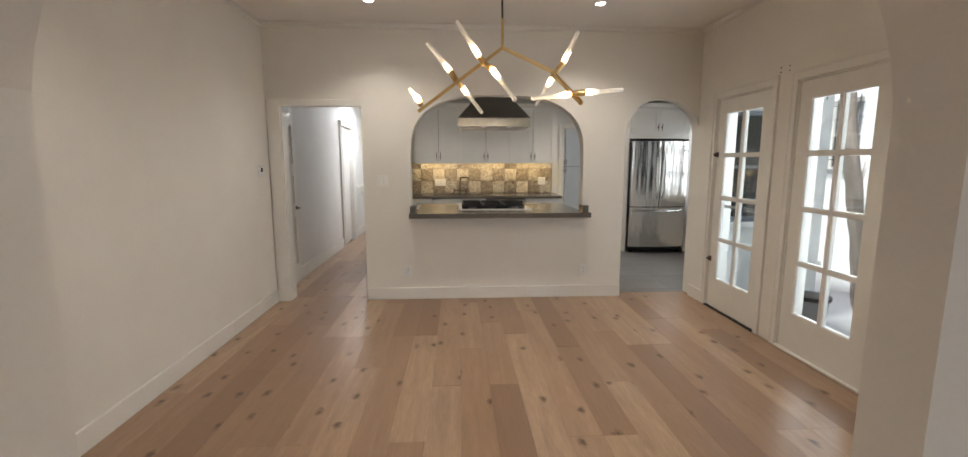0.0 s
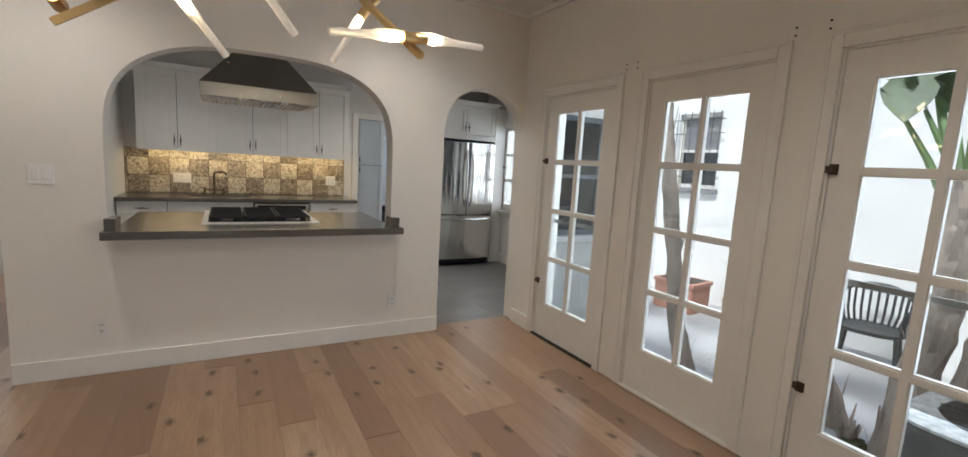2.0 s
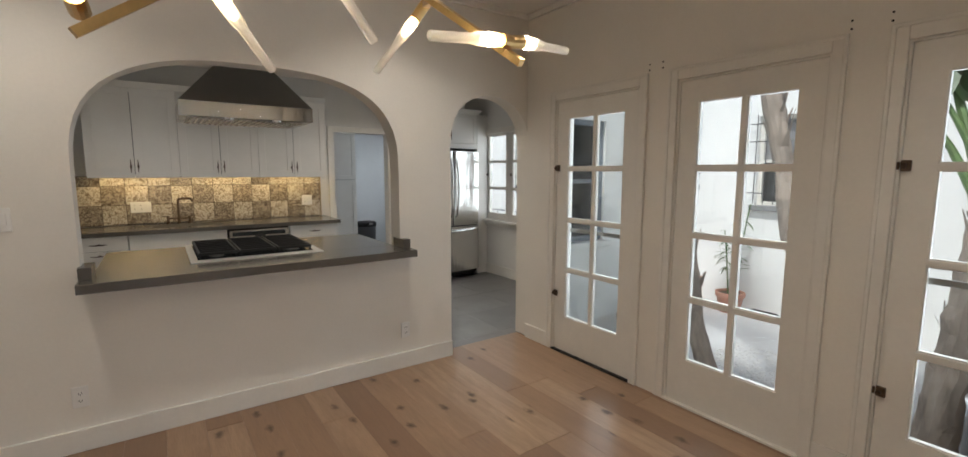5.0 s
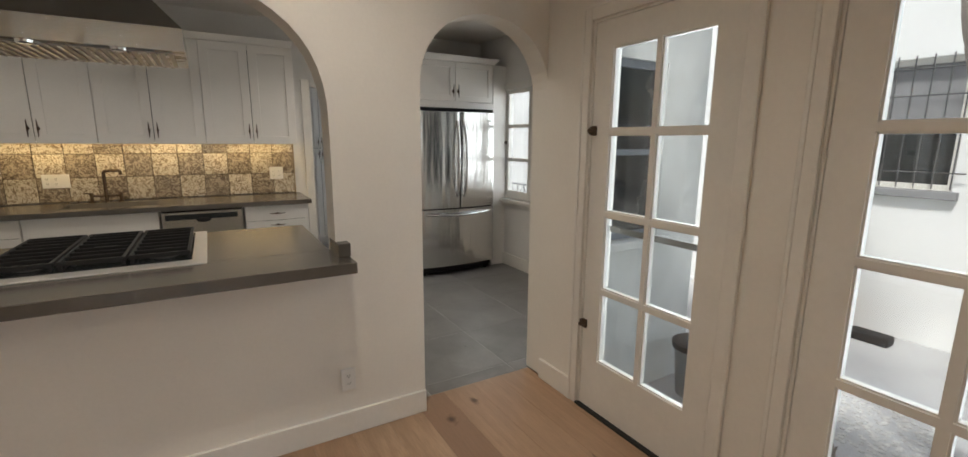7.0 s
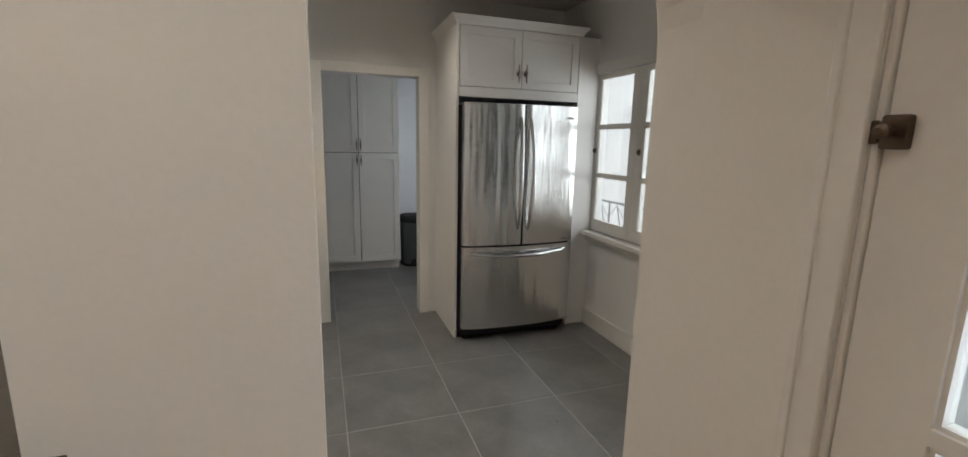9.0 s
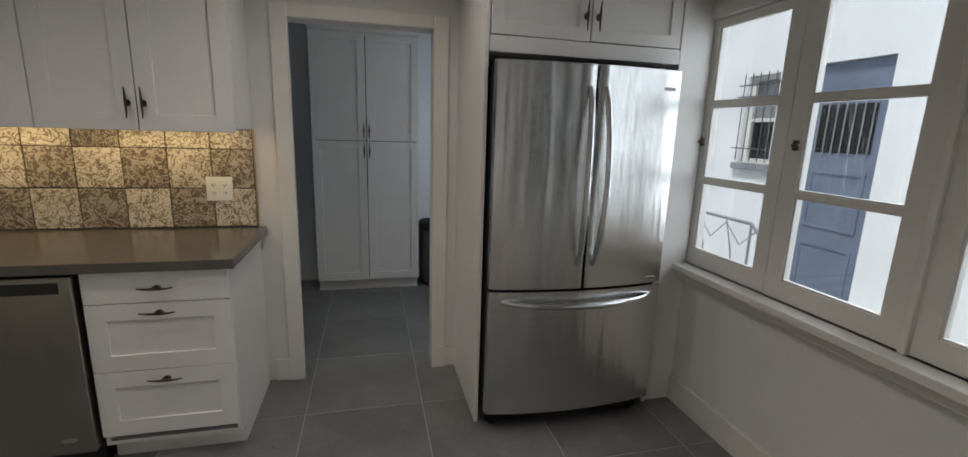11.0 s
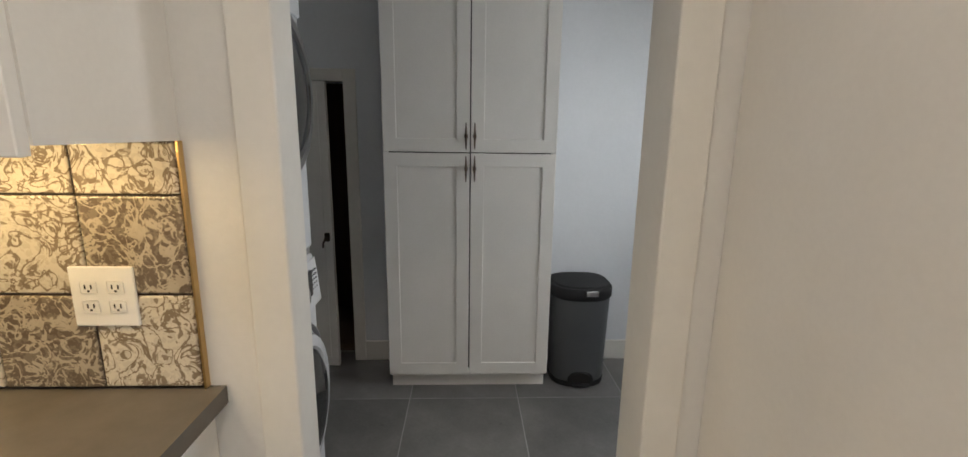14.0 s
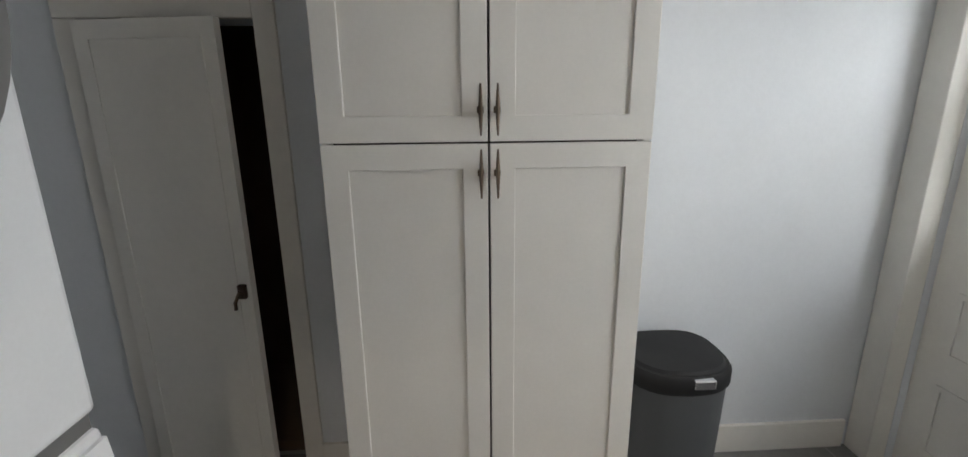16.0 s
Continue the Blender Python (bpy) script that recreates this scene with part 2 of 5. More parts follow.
def slab(axis, near, far, outer, holes=()):
    """A flat panel between two planes, with openings right through it."""
    bm = bmesh.new()
    edges = []
    for loop in (outer, *holes):
        vs = []
        for u, z in loop:
            co = (near, u, z) if axis == "x" else (u, near, z)
            if not vs or (vs[-1].co - Vector(co)).length > 1e-5:
                vs.append(bm.verts.new(co))
        if (vs[0].co - vs[-1].co).length < 1e-5:
            bm.verts.remove(vs.pop())
        edges += [bm.edges.new((a, b)) for a, b in zip(vs, vs[1:] + vs[:1])]
    bmesh.ops.triangle_fill(bm, use_beauty=True, use_dissolve=False, edges=edges)
    r = bmesh.ops.extrude_face_region(bm, geom=bm.faces[:])
    d = far - near
    bmesh.ops.translate(bm, verts=[v for v in r["geom"] if isinstance(v, bmesh.types.BMVert)], vec=(d, 0, 0) if axis == "x" else (0, d, 0))
    return bm


# ---- the shell ----
H = 2.78      # dining ceiling
HK = 2.62     # kitchen ceiling
BAR = 4.765   # dining face of the bar wall
KB = 7.79     # kitchen back wall
DOORX = 2.48  # dining face of the glazed wall
WINX = 3.78   # kitchen window wall

# living room side arch
setting("wall_arch", slab("y", 0.97, 1.17, rect(-4.0, -0.1, 4.0, H), [arch(-1.075, 1.14, -0.05, 1.5, 2.35, power=2.2)]), PLASTER, "cream plaster wall with a wide arched opening", "wall")
setting("wall_left", box(-2.08, 1.17, 0, -1.93, BAR, H), PLASTER, "cream painted plaster wall", "wall")
DOORS = ((3.62, 4.41), (2.555, 3.345), (1.49, 2.28))
setting("wall_doors", slab("x", DOORX, DOORX + 0.2, rect(1.17, -0.4, BAR, H), [rect(a, -0.03, b, 2.04) for a, b in DOORS]), PLASTER, "cream plaster wall with three glazed door openings", "wall")
setting("wall_bar", slab("y", BAR, BAR + 0.15, [(-1.0, 0), (1.706, 0), *arch(1.706, 2.492, 0, 1.70, 2.09, power=2.15)[:1:-1], (2.492, 0), (2.68, 0), (2.68, H), (-1.93, H), (-1.93, 2.0), (-1.0, 2.0)],
        [arch(-0.522, 1.27, 0.90, 1.48, 2.112, power=2.8)]), PLASTER, "cream plaster wall with an arched pass-through and an arched doorway", "wall")
setting("wall_hall_jamb", box(-1.93, BAR, 0, -1.80, BAR + 0.15, 2.0), PLASTER, "narrow cream wall return beside the hall", "wall")
setting("ceiling_dining", box(-2.08, 0.97, H, 2.68, BAR + 0.15, H + 0.1), CEILING, "flat cream plaster ceiling", "ceiling")
# hall
setting("wall_hall_left", slab("x", -2.0, -2.12, rect(BAR + 0.15, -0.1, 11.5, 2.5), [rect(4.99, -0.05, 5.6, 2.0), rect(7.95, -0.05, 8.75, 2.03)]), PLASTER_KITCHEN, "pale hallway wall with doors", "wall")
setting("wall_hall_right", box(-1.0, BAR + 0.15, 0, -0.88, 11.5, 2.5), PLASTER_KITCHEN, "pale hallway wall", "wall")
setting("wall_hall_end", box(-2.12, 11.5, 0, -0.88, 11.6, 2.5), PLASTER_COOL, "pale wall closing the hallway", "wall")
setting("ceiling_hall", box(-2.12, BAR + 0.15, 2.5, -0.88, 11.6, 2.6), CEILING, "pale hallway ceiling", "ceiling")
# kitchen
setting("wall_kitchen_back", slab("y", KB, KB + 0.12, rect(-0.88, -0.1, 3.95, HK), [rect(1.718, -0.05, 2.50, 1.99)]), PLASTER_KITCHEN, "pale kitchen wall with a doorway to the laundry", "wall")
setting("wall_kitchen_window", slab("x", WINX, WINX + 0.17, rect(BAR + 0.1, 0, KB, HK), [rect(5.03, 0.80, 7.29, 2.02)]), PLASTER_KITCHEN, "pale kitchen wall with a band of casement windows", "wall")
setting("wall_kitchen_south", slab("y", BAR + 0.02, BAR + 0.15, rect(2.68, -0.4, 3.95, HK), [rect(2.86, 0.80, 3.52, 1.98)]), STUCCO_WORN, "weathered grey stucco outer wall of the kitchen", "wall")
setting("ceiling_kitchen", box(-0.88, BAR + 0.15, HK, 3.95, KB + 0.12, HK + 0.1), CEILING, "pale kitchen ceiling", "ceiling")
# laundry
LB = 9.66
setting("wall_laundry_back", slab("y", LB, LB + 0.12, rect(0.3, -0.1, 4.05, HK), [rect(0.85, -0.05, 1.39, 1.72)]), PLASTER_COOL, "pale laundry wall with a narrow closet doorway", "wall")
setting("wall_laundry_right", slab("x", 3.76, 3.9, rect(KB + 0.12, -0.1, LB, HK), [rect(8.66, -0.05, 9.545, 2.05), rect(8.0, 1.0, 8.5, 2.0)]), PLASTER_COOL, "pale laundry wall with a half-glazed outer door", "wall")
setting("wall_laundry_left", box(0.3, KB + 0.12, 0, 0.42, LB, HK), PLASTER_COOL, "pale laundry wall behind the machines", "wall")
setting("ceiling_laundry", box(0.3, KB + 0.12, HK, 4.05, LB + 0.12, HK + 0.1), CEILING, "pale laundry ceiling", "ceiling")
# Broom closet walls coloured dark to give the shade behind the ajar door.
setting("wall_closet", slab("y", LB + 0.12, LB + 0.8, rect(0.5, 0, 1.6, 2.2), [rect(0.6, 0.05, 1.5, 2.1)]), SUBFLOOR_AND_SHADE, "broom closet walls, coloured dark for the shade inside", "wall")
setting("wall_closet_back", box(0.5, LB + 0.8, 0, 1.6, LB + 0.85, 2.2), SUBFLOOR_AND_SHADE, "broom closet back, coloured dark for the shade inside", "wall")
# living room behind the arch
# The window opening is unseen, made for the added fill light.
setting("wall_living_back", slab("y", -4.1, -4.0, rect(-4.0, 0, 4.0, H), [rect(-1.5, 0.7, 1.5, 2.1)]), PLASTER, "cream wall of the front room with an added window opening", "wall")
setting("wall_living_left", box(-4.1, -4.1, 0, -4.0, 1.17, H), PLASTER, "cream wall of the front room", "wall")
setting("wall_living_right", box(4.0, -4.1, 0, 4.1, 0.97, H), PLASTER, "cream wall of the front room", "wall")
setting("ceiling_living", box(-4.1, -4.1, H, 4.1, 0.97, H + 0.1), CEILING, "cream ceiling of the front room", "ceiling")
# floors
setting("floor", box(-4.1, -4.1, -0.12, DOORX + 0.2, BAR + 0.12, -0.014, bm=box(DOORX + 0.2, -4.1, -0.12, 4.1, 0.97, -0.014)), SUBFLOOR_AND_SHADE, "wide-plank oak floor with dark knots", "floor")
setting("floor_hall", box(-2.15, BAR + 0.12, -0.12, -0.88, 11.6, -0.014), SUBFLOOR_AND_SHADE, "wide-plank oak hallway floor", "floor")
setting("floor_kitchen", box(-0.88, BAR + 0.12, -0.12, 4.0, LB + 0.9, -0.0015), GROUT, "large grey floor tiles with pale joints", "floor")
# outside
setting("ground", box(-60, -60, -0.5, 60, 60, -0.36), CONCRETE, "pale concrete courtyard", "ground")

# ---- more materials ----


def brushed(name, colour, rough, stretch, strength=0.05):
    m = bpy.data.materials.new(name)
    n, l, p = nodes_of(m)
    f, s = tex_noise(n, l, 40, 3, 0.5, stretch=stretch), tex_noise(n, l, 2.5, 4, 0.6)
    l.new(ramp(n, l, f, (0.3, tuple(c * 0.95 for c in colour)), (0.7, colour)), p.inputs["Base Color"])
    p.inputs["Metallic"].default_value = 1.0
    r = n.new("ShaderNodeMapRange")
    r.inputs["To Min"].default_value, r.inputs["To Max"].default_value = rough * 0.8, rough * 1.3
    l.new(s, r.inputs["Value"])
    l.new(r.outputs["Result"], p.inputs["Roughness"])
    add = n.new("ShaderNodeMath")
    add.operation = "MULTIPLY_ADD"
    add.inputs[1].default_value = 0.02
    l.new(f, add.inputs[0])
    wave = tex_noise(n, l, 9, 2, 0.5, stretch=(1.0, 1.0, 0.10))
    l.new(wave, add.inputs[2])
    bump(n, l, p, add.outputs[0], strength, 0.05)
    return m


STEEL = brushed("brushed_steel", (0.66, 0.65, 0.63), 0.13, (1, 1, 40), 0.36)
STEEL_DARK = brushed("dark_steel", (0.30, 0.285, 0.265), 0.28, (40, 1, 1), 0.03)
STEEL_BAND = brushed("hood_steel", (0.36, 0.345, 0.32), 0.16, (1, 1, 40), 0.3)
CHROME = surface("chrome", (0.75, 0.75, 0.75), 0.12, 1.0, vary=0.02, relief=0)
BRASS = surface("satin_brass", (0.72, 0.50, 0.22), 0.3, 1.0, vary=0.06, scale=20, relief=0.02)
QUARTZ = surface("grey_quartz", (0.11, 0.098, 0.083), 0.2, vary=0.06, scale=14, grain=300, relief=0.0)
PLASTIC_WHITE = surface("white_plastic", (0.80, 0.79, 0.76), 0.35, vary=0.01, relief=0)
APPLIANCE = surface("white_enamel", (0.84, 0.86, 0.88), 0.16, vary=0.015, scale=2, relief=0)
PLASTIC_BLACK = surface("black_plastic", (0.009, 0.009, 0.010), 0.7, vary=0.08, relief=0.04)
PLASTIC_GREY = surface("grey_plastic", (0.20, 0.21, 0.22), 0.42, vary=0.05, scale=4, relief=0.03)
GREY_RING = surface("grey_door_ring", (0.25, 0.25, 0.255), 0.3, 0.5, vary=0.03, relief=0)
DARK_GLASS = surface("dark_door_glass", (0.018, 0.021, 0.023), 0.06, vary=0.02, relief=0)
CAST = surface("cast_iron", (0.009, 0.009, 0.009), 0.7, vary=0.1, grain=200, relief=0.2)
# Black for dark parts, and for shade painted into gaps, slots and recesses.
DARK_GAP = surface("black_parts_and_gap_shade", (0.008, 0.008, 0.008), 0.7, vary=0.05, relief=0)


def glow(name, colour, strength):
    m = bpy.data.materials.new(name)
    n, l, p = nodes_of(m)
    p.inputs["Base Color"].default_value = (0.9, 0.88, 0.84, 1)
    p.inputs["Emission Color"].default_value = (*colour, 1)
    p.inputs["Emission Strength"].default_value = strength
    p.inputs["Roughness"].default_value = 0.4
    return m


BULB = glow("lit_bulb", (1.0, 0.74, 0.40), 22.0)
LED = glow("lit_led", (1.0, 0.93, 0.80), 20.0)
STRIP = glow("lit_strip", (1.0, 0.72, 0.30), 9.0)


def frosted():
    m = bpy.data.materials.new("frosted_glass")
    n, l, p = nodes_of(m)
    p.inputs["Base Color"].default_value = (0.93, 0.91, 0.88, 1)
    p.inputs["Roughness"].default_value = 0.45
    p.inputs["Transmission Weight"].default_value = 0.75
    p.inputs["IOR"].default_value = 1.2
    bump(n, l, p, tex_noise(n, l, 150, 3, 0.6), 0.15, 0.002)
    return m


FROST = frosted()


def toile(name, ground, line, sparse):
    """Printed tile: scrollwork of one tone on a ground of another."""
    m = bpy.data.materials.new(name)
    n, l, p = nodes_of(m)
    info, c = n.new("ShaderNodeObjectInfo"), n.new("ShaderNodeTexCoord")
    off, comb, mul = n.new("ShaderNodeVectorMath"), n.new("ShaderNodeCombineXYZ"), n.new("ShaderNodeMath")
    off.operation, mul.operation = "ADD", "MULTIPLY"
    mul.inputs[1].default_value = 53.0
    l.new(info.outputs["Random"], mul.inputs[0])
    for k in ("X", "Y", "Z"):
        l.new(mul.outputs[0], comb.inputs[k])
    l.new(c.outputs["Object"], off.inputs[0])
    l.new(comb.outputs[0], off.inputs[1])

    def figure(scale, detail, twist):
        t = n.new("ShaderNodeTexNoise")
        t.inputs["Scale"].default_value, t.inputs["Detail"].default_value, t.inputs["Distortion"].default_value = scale, detail, twist
        l.new(off.outputs[0], t.inputs["Vector"])
        return t.outputs["Fac"]
    scroll, leaf, veins = figure(17, 3.0, 2.2), figure(34, 2.5, 1.4), figure(80, 2.0, 0.8)
    a = ramp(n, l, scroll, (0.45, (0,) * 3), (0.475, (1,) * 3), (0.52, (1,) * 3), (0.545, (0.0,) * 3))
    b = ramp(n, l, leaf, (0.52 + sparse, (0,) * 3), (0.56 + sparse, (1,) * 3))
    c2 = ramp(n, l, veins, (0.50, (0,) * 3), (0.56, (0.75,) * 3))
    ink = mix(n, l, 0.9, a, b, "LIGHTEN")
    ink = mix(n, l, 0.25, ink, c2, "LIGHTEN")
    col = mix(n, l, ink, ground, line)
    tone = ramp(n, l, info.outputs["Random"], (0, (0.82,) * 3), (1, (1.08,) * 3))
    col = mix(n, l, 1.0, col, tone, "MULTIPLY")
    col = mix(n, l, 0.10, col, ramp(n, l, figure(9, 4, 0.4), (0.3, (0.10, 0.07, 0.05)), (0.7, (0.7, 0.62, 0.5))))
    l.new(col, p.inputs["Base Color"])
    p.inputs["Roughness"].default_value = 0.22
    bump(n, l, p, scroll, 0.12, 0.003)
    return m


TOILE = toile("cream_toile_glaze", (0.68, 0.62, 0.50), (0.22, 0.165, 0.11), 0.075)
TOILE_DARK = toile("brown_toile_glaze", (0.115, 0.086, 0.06), (0.42, 0.36, 0.27), 0.04)

# ---- trim ----


def trim(name, *boxes):
    bm = bmesh.new()
    for b in boxes:
        box(*b, bevel=0.004, bm=bm)
    return setting(name, bm, TRIM, "cream gloss-painted wooden trim", "trim")


BB = 0.125
trim("baseboard", (-1.93, 1.17, 0, -1.912, 4.745, BB))
trim("baseboard", (-1.0, 4.747, 0, 1.706, BAR, BB))
trim("baseboard", (2.462, 4.47, 0, DOORX, 4.747, BB))
trim("baseboard", (2.462, 1.17, 0, DOORX, 1.42, BB), (2.466, 2.34, 0, DOORX, 2.50, BB))
trim("baseboard", (-2.0, 5.66, 0, -1.984, 7.87, 0.15), (-2.0, 8.83, 0, -1.984, 11.5, 0.15))
trim("baseboard", (-1.016, 4.92, 0, -1.0, 11.5, 0.15))
trim("baseboard", (3.762, 4.92, 0, WINX, 7.20, 0.14))
trim("baseboard", (1.59, 7.775, 0, 1.66, KB, 0.13), (2.57, 7.775, 0, 2.64, KB, 0.13))
trim("baseboard", (2.58, 9.643, 0, 3.66, 9.66, 0.13), (1.44, 9.643, 0, 1.66, 9.66, 0.13))
trim("trim_crown", (-1.93, 4.735, 2.735, 2.48, BAR, 2.78), (-1.93, 1.17, 2.735, -1.90, BAR, 2.78), (2.45, 1.17, 2.735, DOORX, BAR, 2.78))
# hall opening casing
trim("trim_hall_opening", (-1.91, 4.742, 0, -1.795, BAR, 2.055), (-1.795, 4.745, 1.99, -1.0, BAR, 2.055), (-1.80, 4.765, 0, -1.785, 4.915, 1.99))
# laundry doorway casing, both faces
trim("trim_laundry_doorway", (1.662, 7.765, 0, 1.745, KB, 2.06), (2.487, 7.765, 0, 2.57, KB, 2.06), (1.745, 7.767, 1.99, 2.487, KB, 2.06),
     (1.718, KB - 0.01, 0, 1.728, 7.92, 1.99), (2.49, KB - 0.01, 0, 2.50, 7.92, 1.99))
# laundry outer door casing
trim("trim_outer_door", (3.68, 9.545, 0, 3.76, 9.655, 2.12), (3.70, 8.57, 0, 3.76, 8.66, 2.12), (3.70, 8.66, 2.05, 3.76, 9.545, 2.12))
trim("trim_closet_door", (1.39, 9.64, 0, 1.46, 9.66, 1.79), (0.78, 9.64, 1.72, 1.39, 9.66, 1.79), (0.78, 9.64, 0, 0.85, 9.66, 1.72))
# casings of the glazed doors: a raised outer bead and a flat board
for a, b in DOORS:
    fixed = abs(a - 2.555) < 0.01
    w = 0.05
    trim("trim_door", (2.466, a - w, 0, DOORX, a, 2.10), (2.466, b, 0, DOORX, b + w, 2.10), (2.466, a, 2.04, DOORX, b, 2.10),
         (2.461, a - w - 0.012, 0, DOORX, a - w + 0.006, 2.112), (2.461, b + w - 0.006, 0, DOORX, b + w + 0.012, 2.112), (2.461, a - w, 2.094, DOORX, b + w, 2.112))
    trim("trim_jamb", (2.482, a, 0, 2.66, a + 0.012, 2.04), (2.482, b - 0.012, 0, 2.66, b, 2.04), (2.482, a, 2.028, 2.66, b, 2.04))
    # Black under hinged doors paints the shade of the gap at their foot.
    setting("threshold", box(2.464, a, -0.02, 2.70, b, 0.0125, 0.002), DARK_GAP if not fixed else TRIM, "door threshold, black for the gap shade under hinged doors", "threshold")

# ---- glazed doors ----


def panes_grid(a, b, z0, z1, cols, rows, bar):
    w, h = (b - a - bar * (cols - 1)) / cols, (z1 - z0 - bar * (rows - 1)) / rows
    return [rect(a + i * (w + bar), z0 + j * (h + bar), a + i * (w + bar) + w, z0 + j * (h + bar) + h) for i in range(cols) for j in range(rows)]


def glazed_door(a, b, hinged, label, bar_outside):
    d = thing("glazed_door", label, "door", "glazed doors to the courtyard", ((DOORX + 0.03), (a + b) / 2, 0))
    y0 = (a + b) / 2
    la, lb = a + 0.014 - y0, b - 0.014 - y0
    holes = panes_grid(-0.265, 0.265, 0.30, 1.90, 2, 4, 0.026)
    bm = slab("x", -0.02, 0.024, rect(la, 0.012, lb, 2.026), holes)
    part("door_frame", bm, TRIM, d)
    for hrect in holes:
        (u0, z0), (u1, _), (_, z1), _ = hrect
        bead = slab("x", -0.012, 0.016, rect(u0 - 0.0005, z0 - 0.0005, u1 + 0.0005, z1 + 0.0005), [rect(u0 + 0.007, z0 + 0.007, u1 - 0.007, z1 - 0.007)])
        part("glazing_bead", bead, TRIM, d)
        g = part("pane", box(0.0, u0 + 0.004, z0 + 0.004, 0.004, u1 - 0.004, z1 - 0.004), GLASS, d)
        g.visible_shadow = False
    if hinged:
        for z in (0.23, 1.80):
            h = part("hinge", rod([(-0.028, la - 0.006, z - 0.045), (-0.028, la - 0.006, z + 0.045)], 0.007, 8), TRIM, d)
            part("hinge_pin", rod([(-0.028, la - 0.006, z + 0.045), (-0.028, la - 0.006, z + 0.056)], 0.004, 8), TRIM, h)
        for z in (0.487, 1.512):
            bm = box(-0.034, lb - 0.035, z - 0.024, -0.02, lb + 0.002, z + 0.024, 0.004)
            k = part("bolt_lock", bm, BRONZE, d, "dark bronze surface bolt")
            part("bolt_knob", lathe([(0.006, 0), (0.006, 0.012), (0.011, 0.016), (0.011, 0.024), (0.005, 0.028)], 12, m=pose(-0.034, lb - 0.014, z, 0, -90, 0)), BRONZE, k)
            part("bolt_keeper", box(-0.032, lb + 0.004, z - 0.017, -0.02, lb + 0.022, z + 0.017, 0.003), BRONZE, k)
    if bar_outside:
        part("guard_bar", box(0.05, -0.33, 1.0, 0.058, 0.33, 1.03, 0.002), STEEL_DARK, d, "flat dark metal guard bar outside")
    return d


glazed_door(*DOORS[0], True, "white painted glazed door with eight panes and bronze bolts", True)
glazed_door(*DOORS[1], False, "white painted fixed glazed panel with eight panes", False)
glazed_door(*DOORS[2], True, "white painted glazed door with eight panes beside the arch", True)

# paired screw holes over the doors, their shade painted as black dots
for y in (2.49, 2.344, 3.556, 3.46, 1.33):
    for dz in (-0.018, 0.018):
        ob = link_mesh("screw_anchor", lathe([(0.005, 0), (0.005, 0.004), (0.002, 0.004)], 10, None, pose(2.476, y, 2.15 + dz, 0, 90, 0)), DARK_GAP)
        tagged(ob, "small black dot for the shade in a screw hole above the doors", "screw anchor", "screw anchors over the doors")

# ---- wall plates ----


def wall_plate(name, label, category, at, yaw, w, h, sockets, switch=False):
    o = thing(name, label, category, "", at)
    o.rotation_euler = (0, 0, radians(yaw))
    part("cover_plate", box(-w / 2, -0.007, -h / 2, w / 2, 0, h / 2, 0.003), PLASTIC_WHITE, o)
    for u, z in sockets:
        if switch:
            part("rocker", box(u - 0.017, -0.012, z - 0.033, u + 0.017, -0.006, z + 0.033, 0.003), PLASTIC_WHITE, o)
        else:
            f = part("socket", box(u - 0.016, -0.0085, z - 0.013, u + 0.016, -0.006, z + 0.013, 0.003), PLASTIC_WHITE, o)
            bm = bmesh.new()
            for du in (-0.006, 0.006):
                box(u + du - 0.0012, -0.0095, z - 0.003, u + du + 0.0012, -0.008, z + 0.006, bm=bm)
            box(u - 0.002, -0.0095, z - 0.009, u + 0.002, -0.008, z - 0.005, bm=bm)
            # Raised black pieces stand in for the shaded socket holes.
            part("slot", bm, DARK_GAP, f)
    return o


two = ((0, 0.02), (0, -0.02))
wall_plate("wall_outlet", "white duplex outlet low on the bar wall", "outlet", (-0.575, 4.763, 0.30), 0, 0.07, 0.115, two)
wall_plate("wall_outlet", "white duplex outlet low on the bar wall", "outlet", (1.297, 4.763, 0.295), 0, 0.07, 0.115, two)
wall_plate("light_switch", "white double rocker switch on the bar wall", "switch", (-0.81, 4.763, 1.25), 0, 0.115, 0.115, ((-0.024, 0), (0.024, 0)), True)
four = ((-0.026, 0.02), (-0.026, -0.02), (0.026, 0.02), (0.026, -0.02))
wall_plate("wall_outlet", "white four-socket outlet on the toile tiles", "outlet", (1.375, 7.777, 1.122), 0, 0.125, 0.125, four)
wall_plate("wall_outlet", "white wide outlet plate on the toile tiles", "outlet", (-0.33, 7.777, 1.10), 0, 0.18, 0.115, ((-0.055, 0.02), (-0.055, -0.02), (0.0, 0.02), (0.0, -0.02)))
wall_plate("wall_outlet", "white duplex outlet under the kitchen windows", "outlet", (3.778, 6.25, 0.34), 90, 0.07, 0.115, two)
t = thing("thermostat", "small white thermostat with a dark display", "thermostat", "", (-1.93, 4.53, 1.36))
part("case", box(0, -0.058, -0.045, 0.026, 0.058, 0.045, 0.008), PLASTIC_WHITE, t)
part("display", box(0.024, -0.04, -0.012, 0.0275, 0.005, 0.028, 0.001), DARK_GLASS, t, "dark display")

# ---- chandelier ----
HUB = Vector((0.249, 2.99, 2.157))
ch = thing("chandelier", "branching satin brass chandelier with frosted glass tubes, lit", "chandelier", "", HUB)


